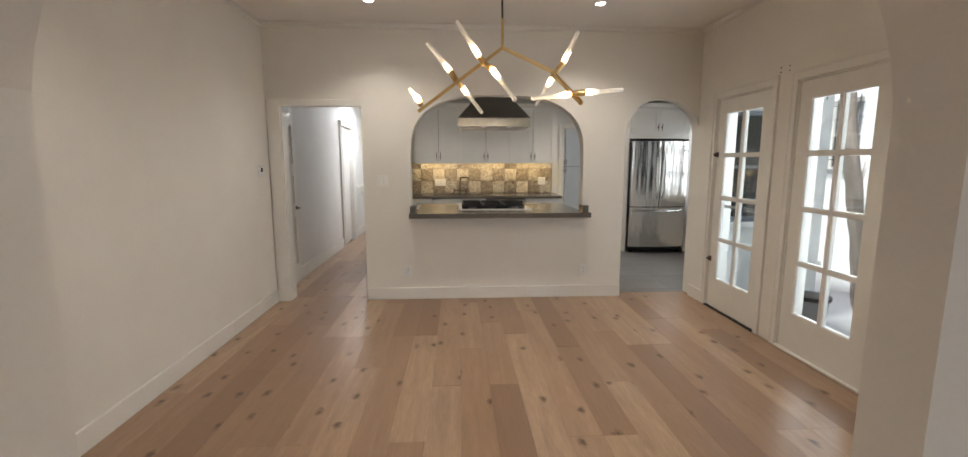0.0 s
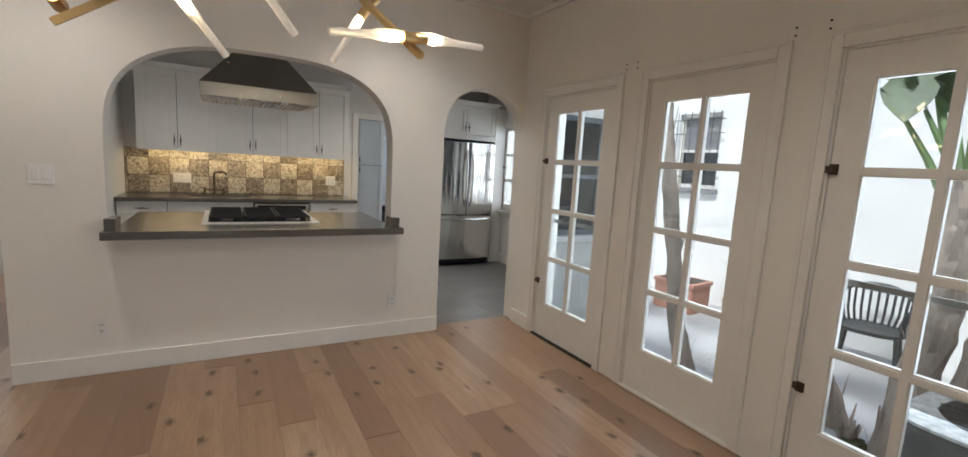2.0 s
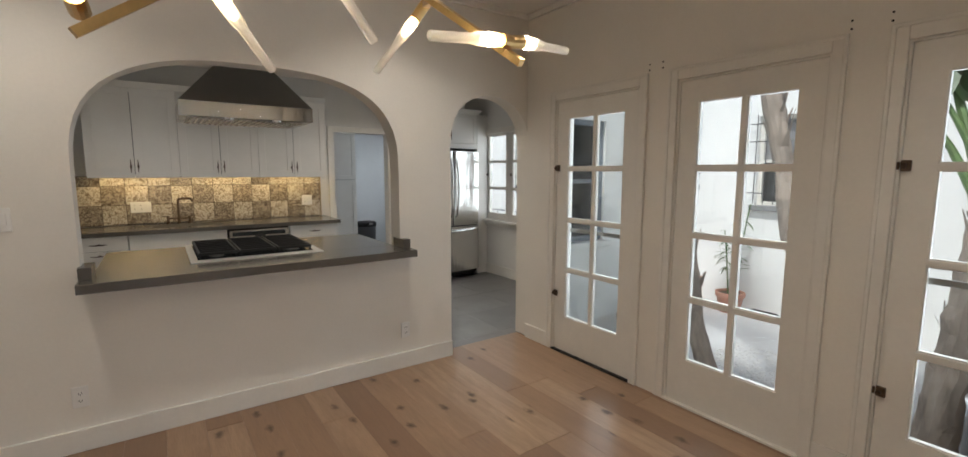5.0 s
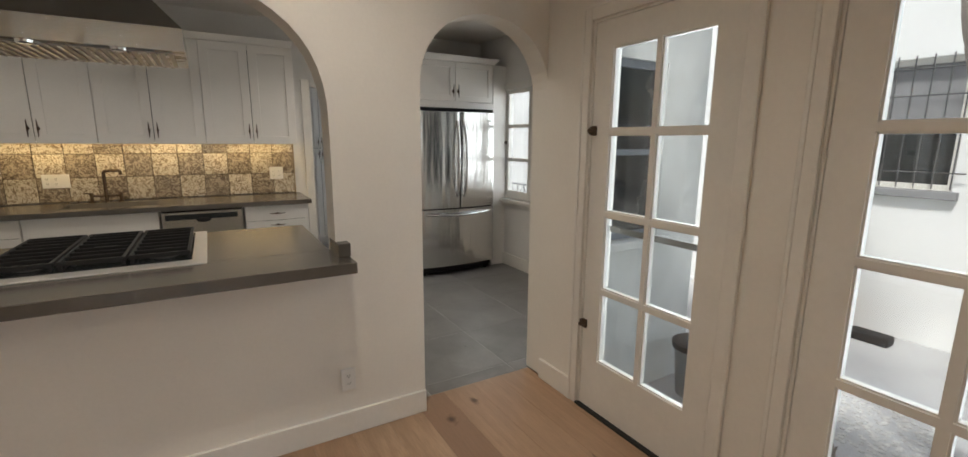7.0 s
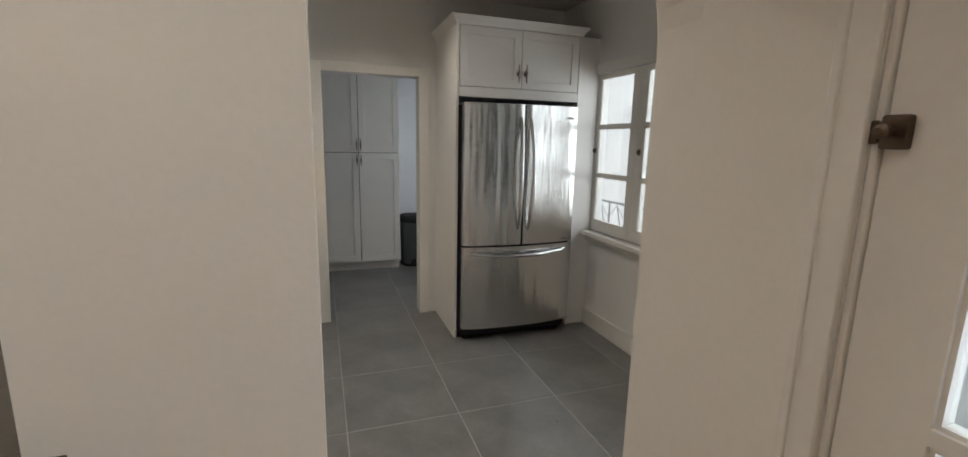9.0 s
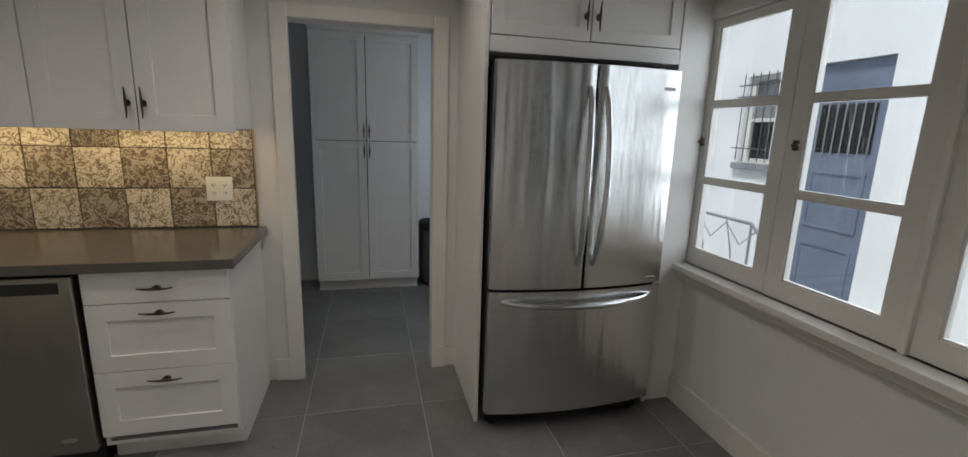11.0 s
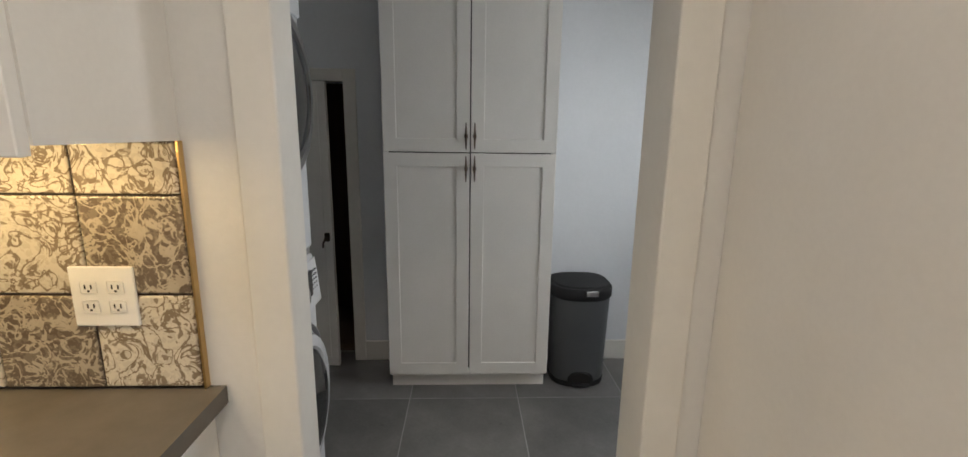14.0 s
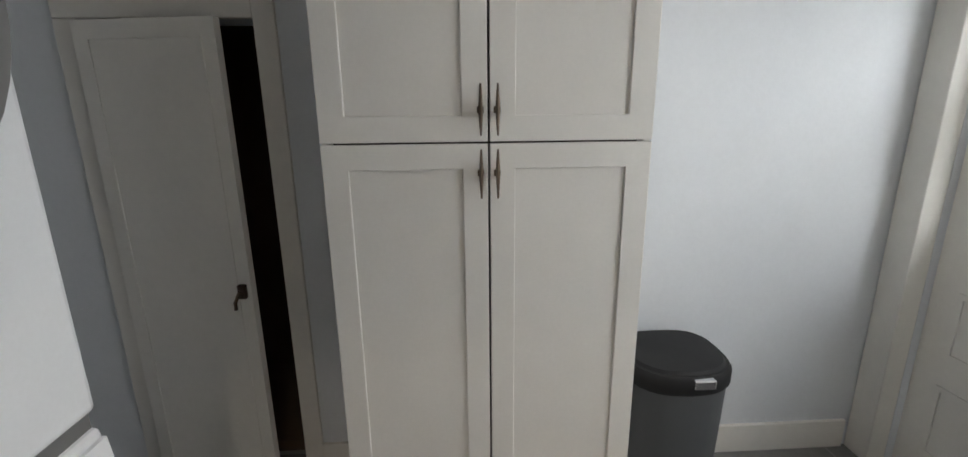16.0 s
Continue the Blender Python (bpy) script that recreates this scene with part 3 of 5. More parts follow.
def local(p):
    return Vector(p) - HUB


def bar_between(a, b, w=0.011):
    bm = rod([local(a), local(b)], w * 1.3, 4)
    return bm


part("canopy", lathe([(0.06, H - 0.03 - HUB.z), (0.065, H - 0.012 - HUB.z), (0.065, H - HUB.z)], 28), BRASS, ch)
part("cord", rod([local((0.249, 2.99, 2.30)), local((0.246, 2.992, 2.5)), local((0.249, 2.99, H - 0.02))], 0.006, 8), PLASTIC_BLACK, ch)
part("stem", bar_between((0.249, 2.99, 2.145), (0.249, 2.99, 2.33), 0.009), BRASS, ch)
J1, TIPR = (0.571, 2.965, 2.008), (0.678, 2.663, 1.78)
TIPL = (-0.276, 2.86, 1.748)
part("arm", bar_between(HUB, J1), BRASS, ch)
part("arm", bar_between((0.56, 2.98, 2.018), TIPR), BRASS, ch)
part("arm", bar_between(HUB, TIPL), BRASS, ch)


def tube(base, end, sleeve_from):
    b, e, s = local(base), local(end), local(sleeve_from)
    d = (e - b).normalized()
    sl = part("socket_sleeve", rod([s, b], 0.019, 14), BRASS, ch, "brass socket sleeve")
    bu = part("bulb", rod([b, b + d * 0.012, b + d * 0.04, b + d * 0.062, b + d * 0.07], 0.01, 12, taper=[0.009, 0.013, 0.0135, 0.009, 0.003]), BULB, ch, "glowing warm bulb", True)
    n = (e - b).length
    part("glass_tube", rod([b, b + d * 0.02, b + d * 0.08, b + d * (0.45 * n), e - d * 0.004, e], 0.012, 14, taper=[0.017, 0.0195, 0.018, 0.013, 0.0125, 0.010]), FROST, ch, "frosted glass tube", True)
    bulb("chandelier_bulb", Vector(base) + d * 0.035, 12.5, WARM, 0.02)


AB, CD, FG, HI = (0.13, 2.885, 2.035), (-0.045, 2.945, 1.95), (0.63, 3.13, 2.05), (0.66, 2.69, 1.838)
tube((0.17, 2.80, 1.992), (0.314, 2.806, 1.809), AB)
tube((0.092, 2.83, 2.075), (-0.04, 2.78, 2.255), AB)
tube((-0.010, 3.02, 1.925), (0.127, 3.10, 1.766), CD)
tube((-0.075, 2.99, 2.005), (-0.22, 2.99, 2.18), CD)
tube((0.672, 3.14, 2.10), (0.745, 3.05, 2.28), FG)
tube((0.60, 3.145, 2.002), (0.527, 3.325, 1.849), FG)
tube((0.612, 2.672, 1.832), (0.385, 2.648, 1.802), HI)
tube((0.705, 2.694, 1.846), (0.957, 2.774, 1.874), HI)
tube((-0.268, 2.83, 1.812), (-0.29, 2.56, 1.83), (-0.266, 2.90, 1.80))
part("joint", bar_between((0.571, 2.965, 2.008), FG, 0.010), BRASS, ch)
part("joint", bar_between(HI, (0.655, 2.72, 1.82), 0.010), BRASS, ch)
part("joint", bar_between((0.12, 2.96, 2.06), AB, 0.010), BRASS, ch)
part("joint", bar_between((-0.045, 2.91, 1.925), CD, 0.010), BRASS, ch)

# Only the first two are seen; the others are added to brighten the rooms.
for x, y, hz, power in ((-0.77, 4.09, H, 46), (1.186, 4.06, H, 48), (-0.77, 1.9, H, 46), (1.186, 1.9, H, 50), (-0.3, 6.4, HK, 30), (1.1, 6.4, HK, 30), (2.1, 5.6, HK, 48), (2.1, 7.0, HK, 36), (-1.6, -1.0, H, 70), (1.6, -1.0, H, 70)):
    o = thing("seen_and_added_downlight", "round white recessed downlight, lit; two by the bar seen, rest added", "downlight", "ceiling downlights", (x, y, hz))
    part("bezel", lathe([(0.036, -0.001), (0.042, -0.006), (0.056, -0.004), (0.058, 0.0)], 28), PLASTIC_WHITE, o, smooth=True)
    part("lens", lathe([(0.036, -0.008), (0.036, -0.002)], 24), LED, o, "glowing lens")
    d = bpy.data.lights.new("downlight", "SPOT")
    d.energy, d.color, d.spot_size, d.spot_blend, d.shadow_soft_size = power, (1.0, 0.91, 0.79), radians(130), 0.8, 0.04
    new("downlight", d).location = (x, y, hz - 0.02)

# ---- bar counter ----
o = thing("bar_counter", "dark grey quartz bar counter with short upstands", "counter", "", (0.4, 5.05, 0.93))
part("countertop", box(-0.93, -0.468, -0.05, 0.92, -0.155, 0.0, 0.003), QUARTZ, o)
part("countertop", box(-0.885, -0.1555, -0.05, 0.868, 0.62, 0.0, 0.003), QUARTZ, o)
for u in (-0.93, 0.868):
    part("upstand", box(u, -0.345, 0.0, u + 0.057, -0.17, 0.062, 0.002), QUARTZ, o)
cab = thing("bar_cabinet", "white cabinet under the bar counter, kitchen side", "cabinet", "", (0.4, 5.3, 0))
part("body", box(-0.85, -0.37, 0.09, 0.85, 0.33, 0.879, 0.002), CABINET, cab)
part("toe_kick", box(-0.83, -0.35, 0.0, 0.83, 0.27, 0.09), CABINET, cab)
for k in range(3):
    part("door", box(-0.84 + k * 0.562, 0.33, 0.11, -0.29 + k * 0.562, 0.35, 0.87, 0.003), CABINET, cab)

# cooktop
o = thing("cooktop", "black cast-iron gas cooktop with a steel rim", "cooktop", "", (0.35, 5.27, 0.93))
part("rim", box(-0.385, -0.40, 0.0, 0.40, 0.40, 0.008, 0.003), surface("satin_rim_steel", (0.72, 0.70, 0.66), 0.38, 0.55, vary=0.04), o, "stainless rim")
part("burner_pan", box(-0.345, -0.32, 0.0085, 0.345, 0.34, 0.012, 0.001), DARK_GLASS, o, "black glossy pan")
for u, v, r in ((-0.23, -0.16, 0.045), (-0.23, 0.18, 0.055), (0.0, 0.01, 0.07), (0.23, -0.16, 0.055), (0.23, 0.18, 0.045)):
    b = part("burner", lathe([(r, 0.012), (r, 0.022), (r * 0.75, 0.026)], 20, m=pose(u, v, 0)), STEEL_DARK, o)
    part("burner_cap", lathe([(r * 0.72, 0.026), (r * 0.72, 0.034), (r * 0.6, 0.038)], 20, m=pose(u, v, 0)), CAST, b)
for u in (-0.23, 0.0, 0.23):
    bm = bmesh.new()
    for v in (-0.30, 0.33):
        box(u - 0.11, v - 0.007, 0.030, u + 0.11, v + 0.007, 0.048, 0.002, bm, 1)
    for du in (-0.104, 0.104):
        box(u + du - 0.007, -0.30, 0.030, u + du + 0.007, 0.33, 0.048, 0.002, bm, 1)
    for v in (-0.22, -0.14, -0.06, 0.03, 0.11, 0.19, 0.26):
        box(u - 0.10, v - 0.005, 0.034, u + 0.10, v + 0.005, 0.050, 0.002, bm, 1)
    for du in (-0.1, 0.1):
        for v in (-0.295, 0.325):
            box(u + du - 0.006, v - 0.006, 0.012, u + du + 0.006, v + 0.006, 0.032, bm=bm)
    part("grate", bm, CAST, o)

# range hood
o = thing("range_hood", "dark pyramid range hood with a brushed steel band", "range hood", "", (0.358, 5.29, 1.82))


def frustum(x0, x1, y0, y1, z0, u0, u1, v0, v1, z1):
    bm = bmesh.new()
    lo = [bm.verts.new(p) for p in ((x0, y0, z0), (x1, y0, z0), (x1, y1, z0), (x0, y1, z0))]
    hi = [bm.verts.new(p) for p in ((u0, v0, z1), (u1, v0, z1), (u1, v1, z1), (u0, v1, z1))]
    bm.faces.new(lo[::-1])
    bm.faces.new(hi)
    for k in range(4):
        bm.faces.new((lo[k], lo[(k + 1) % 4], hi[(k + 1) % 4], hi[k]))
    return bm


hw = 0.39
part("band", slab("y", -0.275, 0.275, rect(-hw, 0, hw, 0.09)), STEEL_BAND, o, "brushed steel band")
part("canopy", frustum(-hw, hw, -0.275, 0.275, 0.091, -0.15, 0.15, -0.12, 0.16, 0.37), STEEL_DARK, o, "dark steel pyramid canopy")
part("chimney", box(-0.148, -0.118, 0.37, 0.148, 0.158, HK - 1.82), STEEL_DARK, o)
for k in range(2):
    f = part("filter", box(-0.345 + k * 0.35, -0.22, -0.006, -0.005 + k * 0.35, 0.24, -0.001, 0.001), STEEL_DARK, o)
    for j in range(10):
        part("baffle", box(-0.33 + k * 0.35 + j * 0.033, -0.20, -0.012, -0.318 + k * 0.35 + j * 0.033, 0.22, -0.006), STEEL_BAND, f)
for u in (-0.12, 0.16):
    part("hood_lamp", lathe([(0.02, -0.014), (0.028, -0.01), (0.03, 0)], 18, m=pose(u, -0.235, 0)), CHROME, o)

# ---- cabinets ----


def shaker(name, x0, x1, z0, z1, parent, front, rail=0.058, plain=False):
    """A shaker door or drawer front facing -y, its face at y = front."""
    bm = bmesh.new()
    if plain:
        box(x0, front, z0, x1, front + 0.02, z1, 0.002, bm)
    else:
        bm.free()
        bm = slab("y", front, front + 0.012, rect(x0, z0, x1, z1), [rect(x0 + rail, z0 + rail, x1 - rail, z1 - rail)])
        box(x0 + 0.001, front + 0.009, z0 + 0.001, x1 - 0.001, front + 0.02, z1 - 0.001, bm=bm)
        bmesh.ops.bevel(bm, geom=[e for e in bm.edges if e.is_manifold and e.calc_face_angle(0) > 1.0 and min(v.co.y for v in e.verts) < front + 0.001], offset=0.0015, segments=1, affect="EDGES")
    return part(name, bm, CABINET, parent)


def carcass(x0, y0, z0, x1, y1, z1, t=0.018):
    """A cabinet box, open in front, with a back."""
    bm = slab("y", y0, y1 - 0.006, rect(x0, z0, x1, z1), [rect(x0 + t, z0 + t, x1 - t, z1 - t)])
    return box(x0 + 0.001, y1 - 0.006, z0 + 0.001, x1 - 0.001, y1, z1 - 0.001, bm=bm)


# Near-black colour for sheets that paint shade into the cabinet door gaps.
GAP_SHADE = surface("dark_gap_shade", (0.035, 0.028, 0.022), 0.7, vary=0.1)


def cleat(x, z, front, parent, upright, length=0.13):
    """A boat-cleat pull on a face towards -y."""
    h = length / 2
    pts = [(-h, 0.004), (-h * 0.6, 0.0), (-h * 0.2, -0.001), (h * 0.2, -0.001), (h * 0.6, 0.0), (h, 0.004)]
    rr = [0.0025, 0.0042, 0.0058, 0.0058, 0.0042, 0.0025]
    off = lambda u, d: (x, front - 0.026 - d, z + u) if upright else (x + u, front - 0.026, z + d * 0.9)
    m = part("handle", rod([off(u, d) for u, d in pts], 0.005, 8, taper=rr), BRONZE, parent, "bronze cleat handle", True)
    bm = bmesh.new()
    for s in (-0.011, 0.011):
        p = (x, z + s) if upright else (x + s, z)
        rod([(p[0], front - 0.027, p[1]), (p[0], front, p[1])], 0.0045, 8, bm)
    box(x - 0.009, front - 0.003, z - 0.009, x + 0.009, front, z + 0.009, 0.002, bm)
    part("handle_post", bm, BRONZE, m)


UB, UT, UF = 1.43, 2.30, 7.46
for a, b in ((0.79, 1.55), (0.035, 0.79), (-0.72, 0.035)):
    c = thing("wall_cabinet", "white shaker wall cabinet with two doors and bronze handles", "cabinet", "wall cabinets over the sink", ((a + b) / 2, 7.62, UB))
    w = (b - a) / 2
    part("body", carcass(-w + 0.0005, UF + 0.022 - 7.62, 0.0, w - 0.0005, KB - 7.62 - 0.001, UT - UB), CABINET, c)
    # Dark sheet behind the doors puts shade into their gaps.
    part("lining", box(-w + 0.02, 0.06, 0.02, w - 0.02, 0.07, UT - UB - 0.02), GAP_SHADE, c, "dark sheet painting the shade in the door gaps")
    f = UF - 7.62
    for s in (-1, 1):
        lo, hi = (-w + 0.0025, -0.0025) if s < 0 else (0.0025, w - 0.0025)
        d = shaker("door", lo, hi, -0.014, UT - UB - 0.004, c, f, 0.072)
        cleat(s * 0.03, 0.10, f, d, True)
    part("crown", frustum(-w, w, UF - 7.62, 0.16, UT - UB, -w, w, UF - 7.665, 0.16, UT - UB + 0.05), CABINET, c)
    part("light_strip", box(-w + 0.06, 0.02, -0.004, w - 0.08, 0.05, -0.0002, 0.0015), STRIP, c, "glowing warm light strip")
for xc in (1.17, 0.41, -0.34):
    area("under_cabinet_light", (xc, 7.61, 1.421), (xc, 7.72, 0.9), 0.66, 0.03, 1.7, (1.0, 0.74, 0.38))

BF = 7.157


def base_cabinet(a, b, label, fronts):
    c = thing("base_cabinet", label, "cabinet", "base cabinets along the back wall", ((a + b) / 2, 7.47, 0))
    w, f = (b - a) / 2, BF - 7.47
    part("body", carcass(-w + 0.001, f + 0.021, 0.095, w - 0.001, KB - 7.471, 0.874), CABINET, c)
    # Added dark sheet, so gaps between the fronts read as shaded.
    part("lining", box(-w + 0.02, f + 0.06, 0.115, w - 0.02, f + 0.07, 0.854), GAP_SHADE, c, "dark sheet painting the shade in the door gaps")
    part("toe_kick", box(-w + 0.003, f + 0.085, 0.0, w - 0.003, 0.3, 0.095), CABINET, c)
    for kind, x0, x1, z0, z1 in fronts:
        d = shaker("drawer" if kind != "door" else "door", x0 + 0.002, x1 - 0.002, z0 + 0.002, z1 - 0.002, c, f, 0.07, kind in ("plain", "blank"))
        if kind == "plain":
            cleat((x0 + x1) / 2, (z0 + z1) / 2 - 0.005, f, d, False)
        elif kind == "drawer":
            cleat((x0 + x1) / 2, z1 - 0.04, f, d, False)
        elif kind == "door":
            cleat(x1 - 0.03 if x0 < -0.05 else x0 + 0.03, z1 - 0.10, f, d, True)
    return c


base_cabinet(1.025, 1.555, "white base cabinet with three shaker drawers", [("plain", -0.265, 0.265, 0.735, 0.874), ("drawer", -0.265, 0.265, 0.44, 0.735), ("drawer", -0.265, 0.265, 0.145, 0.44)])
base_cabinet(-0.43, 0.40, "white sink base cabinet with two shaker doors", [("blank", -0.415, 0.415, 0.70, 0.874), ("door", -0.415, 0, 0.11, 0.70), ("door", 0, 0.415, 0.11, 0.70)])
base_cabinet(-0.87, -0.435, "white base cabinet with a drawer beside the sink", [("plain", -0.217, 0.217, 0.735, 0.874), ("drawer", -0.217, 0.217, 0.11, 0.735)])

o = thing("kitchen_counter", "dark brown-grey quartz counter along the tiled wall", "counter", "", (0.36, 7.46, 0.915))
bm = bmesh.new()
for q in ((-1.24, -0.335, -0.60, 0.33), (0.02, -0.335, 1.225, 0.33), (-0.60, -0.335, 0.02, -0.17), (-0.60, 0.17, 0.02, 0.33)):
    box(q[0], q[1], -0.04, q[2], q[3], 0.0, bm=bm)
bmesh.ops.remove_doubles(bm, verts=bm.verts, dist=0.0005)
part("countertop", bm, QUARTZ, o)
part("front_edge", box(-1.24, -0.338, -0.04, 1.228, -0.3353, 0.0, 0.0012), QUARTZ, o)
o = thing("sink", "stainless undermount kitchen sink", "sink", "", (0.07, 7.46, 0.875))
bm = bmesh.new()
for q in ((-0.31, -0.17, -0.2, 0.31, 0.17, -0.19), (-0.312, -0.172, -0.2, -0.302, 0.172, 0.0), (0.302, -0.172, -0.2, 0.312, 0.172, 0.0), (-0.302, -0.172, -0.2, 0.302, -0.162, 0.0), (-0.302, 0.162, -0.2, 0.302, 0.172, 0.0)):
    box(*q, bm=bm)
part("basin", bm, CHROME, o)
part("drain", lathe([(0.04, -0.189), (0.04, -0.186), (0.025, -0.186)], 18), STEEL_DARK, o)
o = thing("kitchen_faucet", "oil-rubbed bronze bridge faucet behind the sink", "faucet", "", (0.0, 7.70, 0.915))
part("spout", rod([(0, 0, 0.0), (0, 0, 0.25), (0.012, -0.005, 0.266), (0.05, -0.02, 0.272), (0.11, -0.06, 0.272), (0.125, -0.07, 0.262), (0.127, -0.072, 0.235)], 0.013, 12), BRONZE, o, smooth=True)
part("bridge", rod([(-0.10, 0, 0.055), (0.10, 0, 0.055)], 0.010, 12), BRONZE, o)
for u in (-0.10, 0.10):
    q = part("valve", lathe([(0.022, 0), (0.022, 0.01), (0.013, 0.016), (0.013, 0.06), (0.017, 0.07), (0.010, 0.085)], 14, m=pose(u, 0, 0)), BRONZE, o, smooth=True)
    part("lever", rod([(u, 0, 0.078), (u * 1.5, -0.03, 0.085)], 0.005, 8), BRONZE, q)

# dishwasher
o = thing("dishwasher", "stainless steel dishwasher between the base cabinets", "dishwasher", "", (0.7125, 7.47, 0))
part("body", box(-0.30, -0.28, 0.02, 0.30, 0.3, 0.868), DARK_GAP, o)
part("door", box(-0.298, -0.335, 0.10, 0.298, -0.282, 0.862, 0.006), brushed("dishwasher_steel", (0.42, 0.40, 0.37), 0.24, (1, 1, 40), 0.14), o)
part("control_strip", box(-0.27, -0.338, 0.795, 0.255, -0.334, 0.84, 0.001), DARK_GLASS, o, "black control strip")
part("pocket_handle", lathe([(0.055, 0), (0.05, 0.004), (0.03, 0.005)], 24, m=pose(0.0, -0.335, 0.79, 90, 0, 0) @ Matrix.Diagonal((1, 0.4, 1, 1))), DARK_GAP, o)
part("badge", lathe([(0.03, 0), (0.03, 0.002)], 20, m=pose(0.21, -0.3345, 0.165, 90, 0, 0) @ Matrix.Diagonal((1, 0.35, 1, 1))), CHROME, o)
part("toe_kick", box(-0.30, -0.25, 0.0, 0.30, -0.2, 0.10), DARK_GAP, o)

# ---- fridge and its enclosure ----
FX0, FX1 = 2.685, 3.575
o = thing("fridge_enclosure", "tall white panelled fridge surround with cupboards above", "cabinet", "", (3.115, 7.48, 0))
part("side_panel", box(-0.485, -0.305, 0.0, -0.466, 0.308, 2.28, 0.002), CABINET, o)
part("side_panel", box(0.478, -0.305, 0.0, 0.497, 0.308, 2.28, 0.002), CABINET, o)
part("body", carcass(-0.465, -0.284, 1.80, 0.477, 0.308, 2.28), CABINET, o)
part("rail", box(-0.465, -0.305, 1.80, 0.477, -0.2855, 1.868, 0.002), CABINET, o)
for s in (-1, 1):
    d = shaker("door", 0.006 + (-0.465 if s < 0 else 0.002), 0.006 + (-0.002 if s < 0 else 0.465), 1.872, 2.275, o, -0.306)
    cleat(0.006 + s * 0.03, 1.975, -0.306, d, True)
part("crown", frustum(-0.487, 0.499, -0.308, 0.308, 2.28, -0.525, 0.537, -0.345, 0.308, 2.335), CABINET, o)
part("filler", box(0.498, -0.29, 0.0, 0.664, -0.27, 2.28), CABINET, o)

o = thing("refrigerator", "stainless steel french-door refrigerator with a bottom freezer", "refrigerator", "", (3.105, 7.40, 0))
fw = (FX1 - FX0) / 2
part("body", box(-fw + 0.005, -0.28, 0.05, fw - 0.005, 0.36, 1.745, 0.004), DARK_GAP, o)


def bowed(x0, x1, z0, z1, bow, front, back, r=0.012):
    """A door bowed outwards towards -y, with softened ends; the bow is shared over the fridge's width."""
    bm = bmesh.new()
    n = 18
    cols = []
    for k in range(n + 1):
        x = x0 + (x1 - x0) * k / n
        e = min(x - x0, x1 - x)
        y = front - bow * (1 - (x / fw) ** 2) + (r * (1 - math.sqrt(max(0, 1 - (1 - min(e / r, 1)) ** 2))) if e < r else 0)
        cols.append((x, y))
    for x in (x0 + r * 0.3, x1 - r * 0.3):
        e = r * 0.3
        cols.append((x, front - bow * (1 - (x / fw) ** 2) + r * (1 - math.sqrt(max(0, 1 - (1 - e / r) ** 2)))))
    cols.sort()
    lo = [bm.verts.new((x, y, z0)) for x, y in cols] + [bm.verts.new((x1, back, z0)), bm.verts.new((x0, back, z0))]
    hi = [bm.verts.new((v.co.x, v.co.y, z1)) for v in lo]
    m = len(lo)
    bm.faces.new(lo[::-1])
    bm.faces.new(hi)
    for k in range(m):
        bm.faces.new((lo[k], lo[(k + 1) % m], hi[(k + 1) % m], hi[k]))
    return bm


for s in (-1, 1):
    d = part("door", bowed(-fw if s < 0 else 0.004, -0.004 if s < 0 else fw, 0.745, 1.755, 0.045, -0.325, -0.285), STEEL, o, "", True)
    pts = []
    for k in range(13):
        w = k / 12
        pts.append((s * (0.036 + 0.012 * math.sin(math.pi * w)), -0.375 - 0.065 * math.sin(math.pi * w) ** 0.6, 0.86 + 0.80 * w))
    part("handle", rod(pts, 0.014, 10, taper=[0.010] + [0.0145] * 11 + [0.010]), CHROME, d, "bowed polished handle", True)
d = part("freezer_drawer", bowed(-fw, fw, 0.105, 0.732, 0.045, -0.325, -0.285), STEEL, o, "", True)
pts = [(-0.385 + 0.77 * k / 14, -0.335 - 0.085 * math.sin(math.pi * k / 14) ** 0.55, 0.685 - 0.012 * math.sin(math.pi * k / 14)) for k in range(15)]
part("handle", rod(pts, 0.014, 10), CHROME, d, "bowed polished handle", True)
part("badge", box(fw - 0.10, -0.343, 0.765, fw - 0.04, -0.336, 0.778, 0.001), STEEL_DARK, o)
part("badge", box(fw - 0.10, -0.343, 1.665, fw - 0.04, -0.336, 1.68, 0.001), STEEL_DARK, o)
part("base_grille", box(-fw + 0.02, -0.26, 0.02, fw - 0.02, -0.2, 0.10), DARK_GAP, o)
for u in (-fw + 0.06, fw - 0.06):
    part("foot", lathe([(0.022, 0), (0.022, 0.02), (0.012, 0.025), (0.012, 0.06)], 14, m=pose(u, -0.24, 0)), PLASTIC_BLACK, o)

# ---- kitchen windows ----
WZ0, WZ1 = 0.80, 2.02


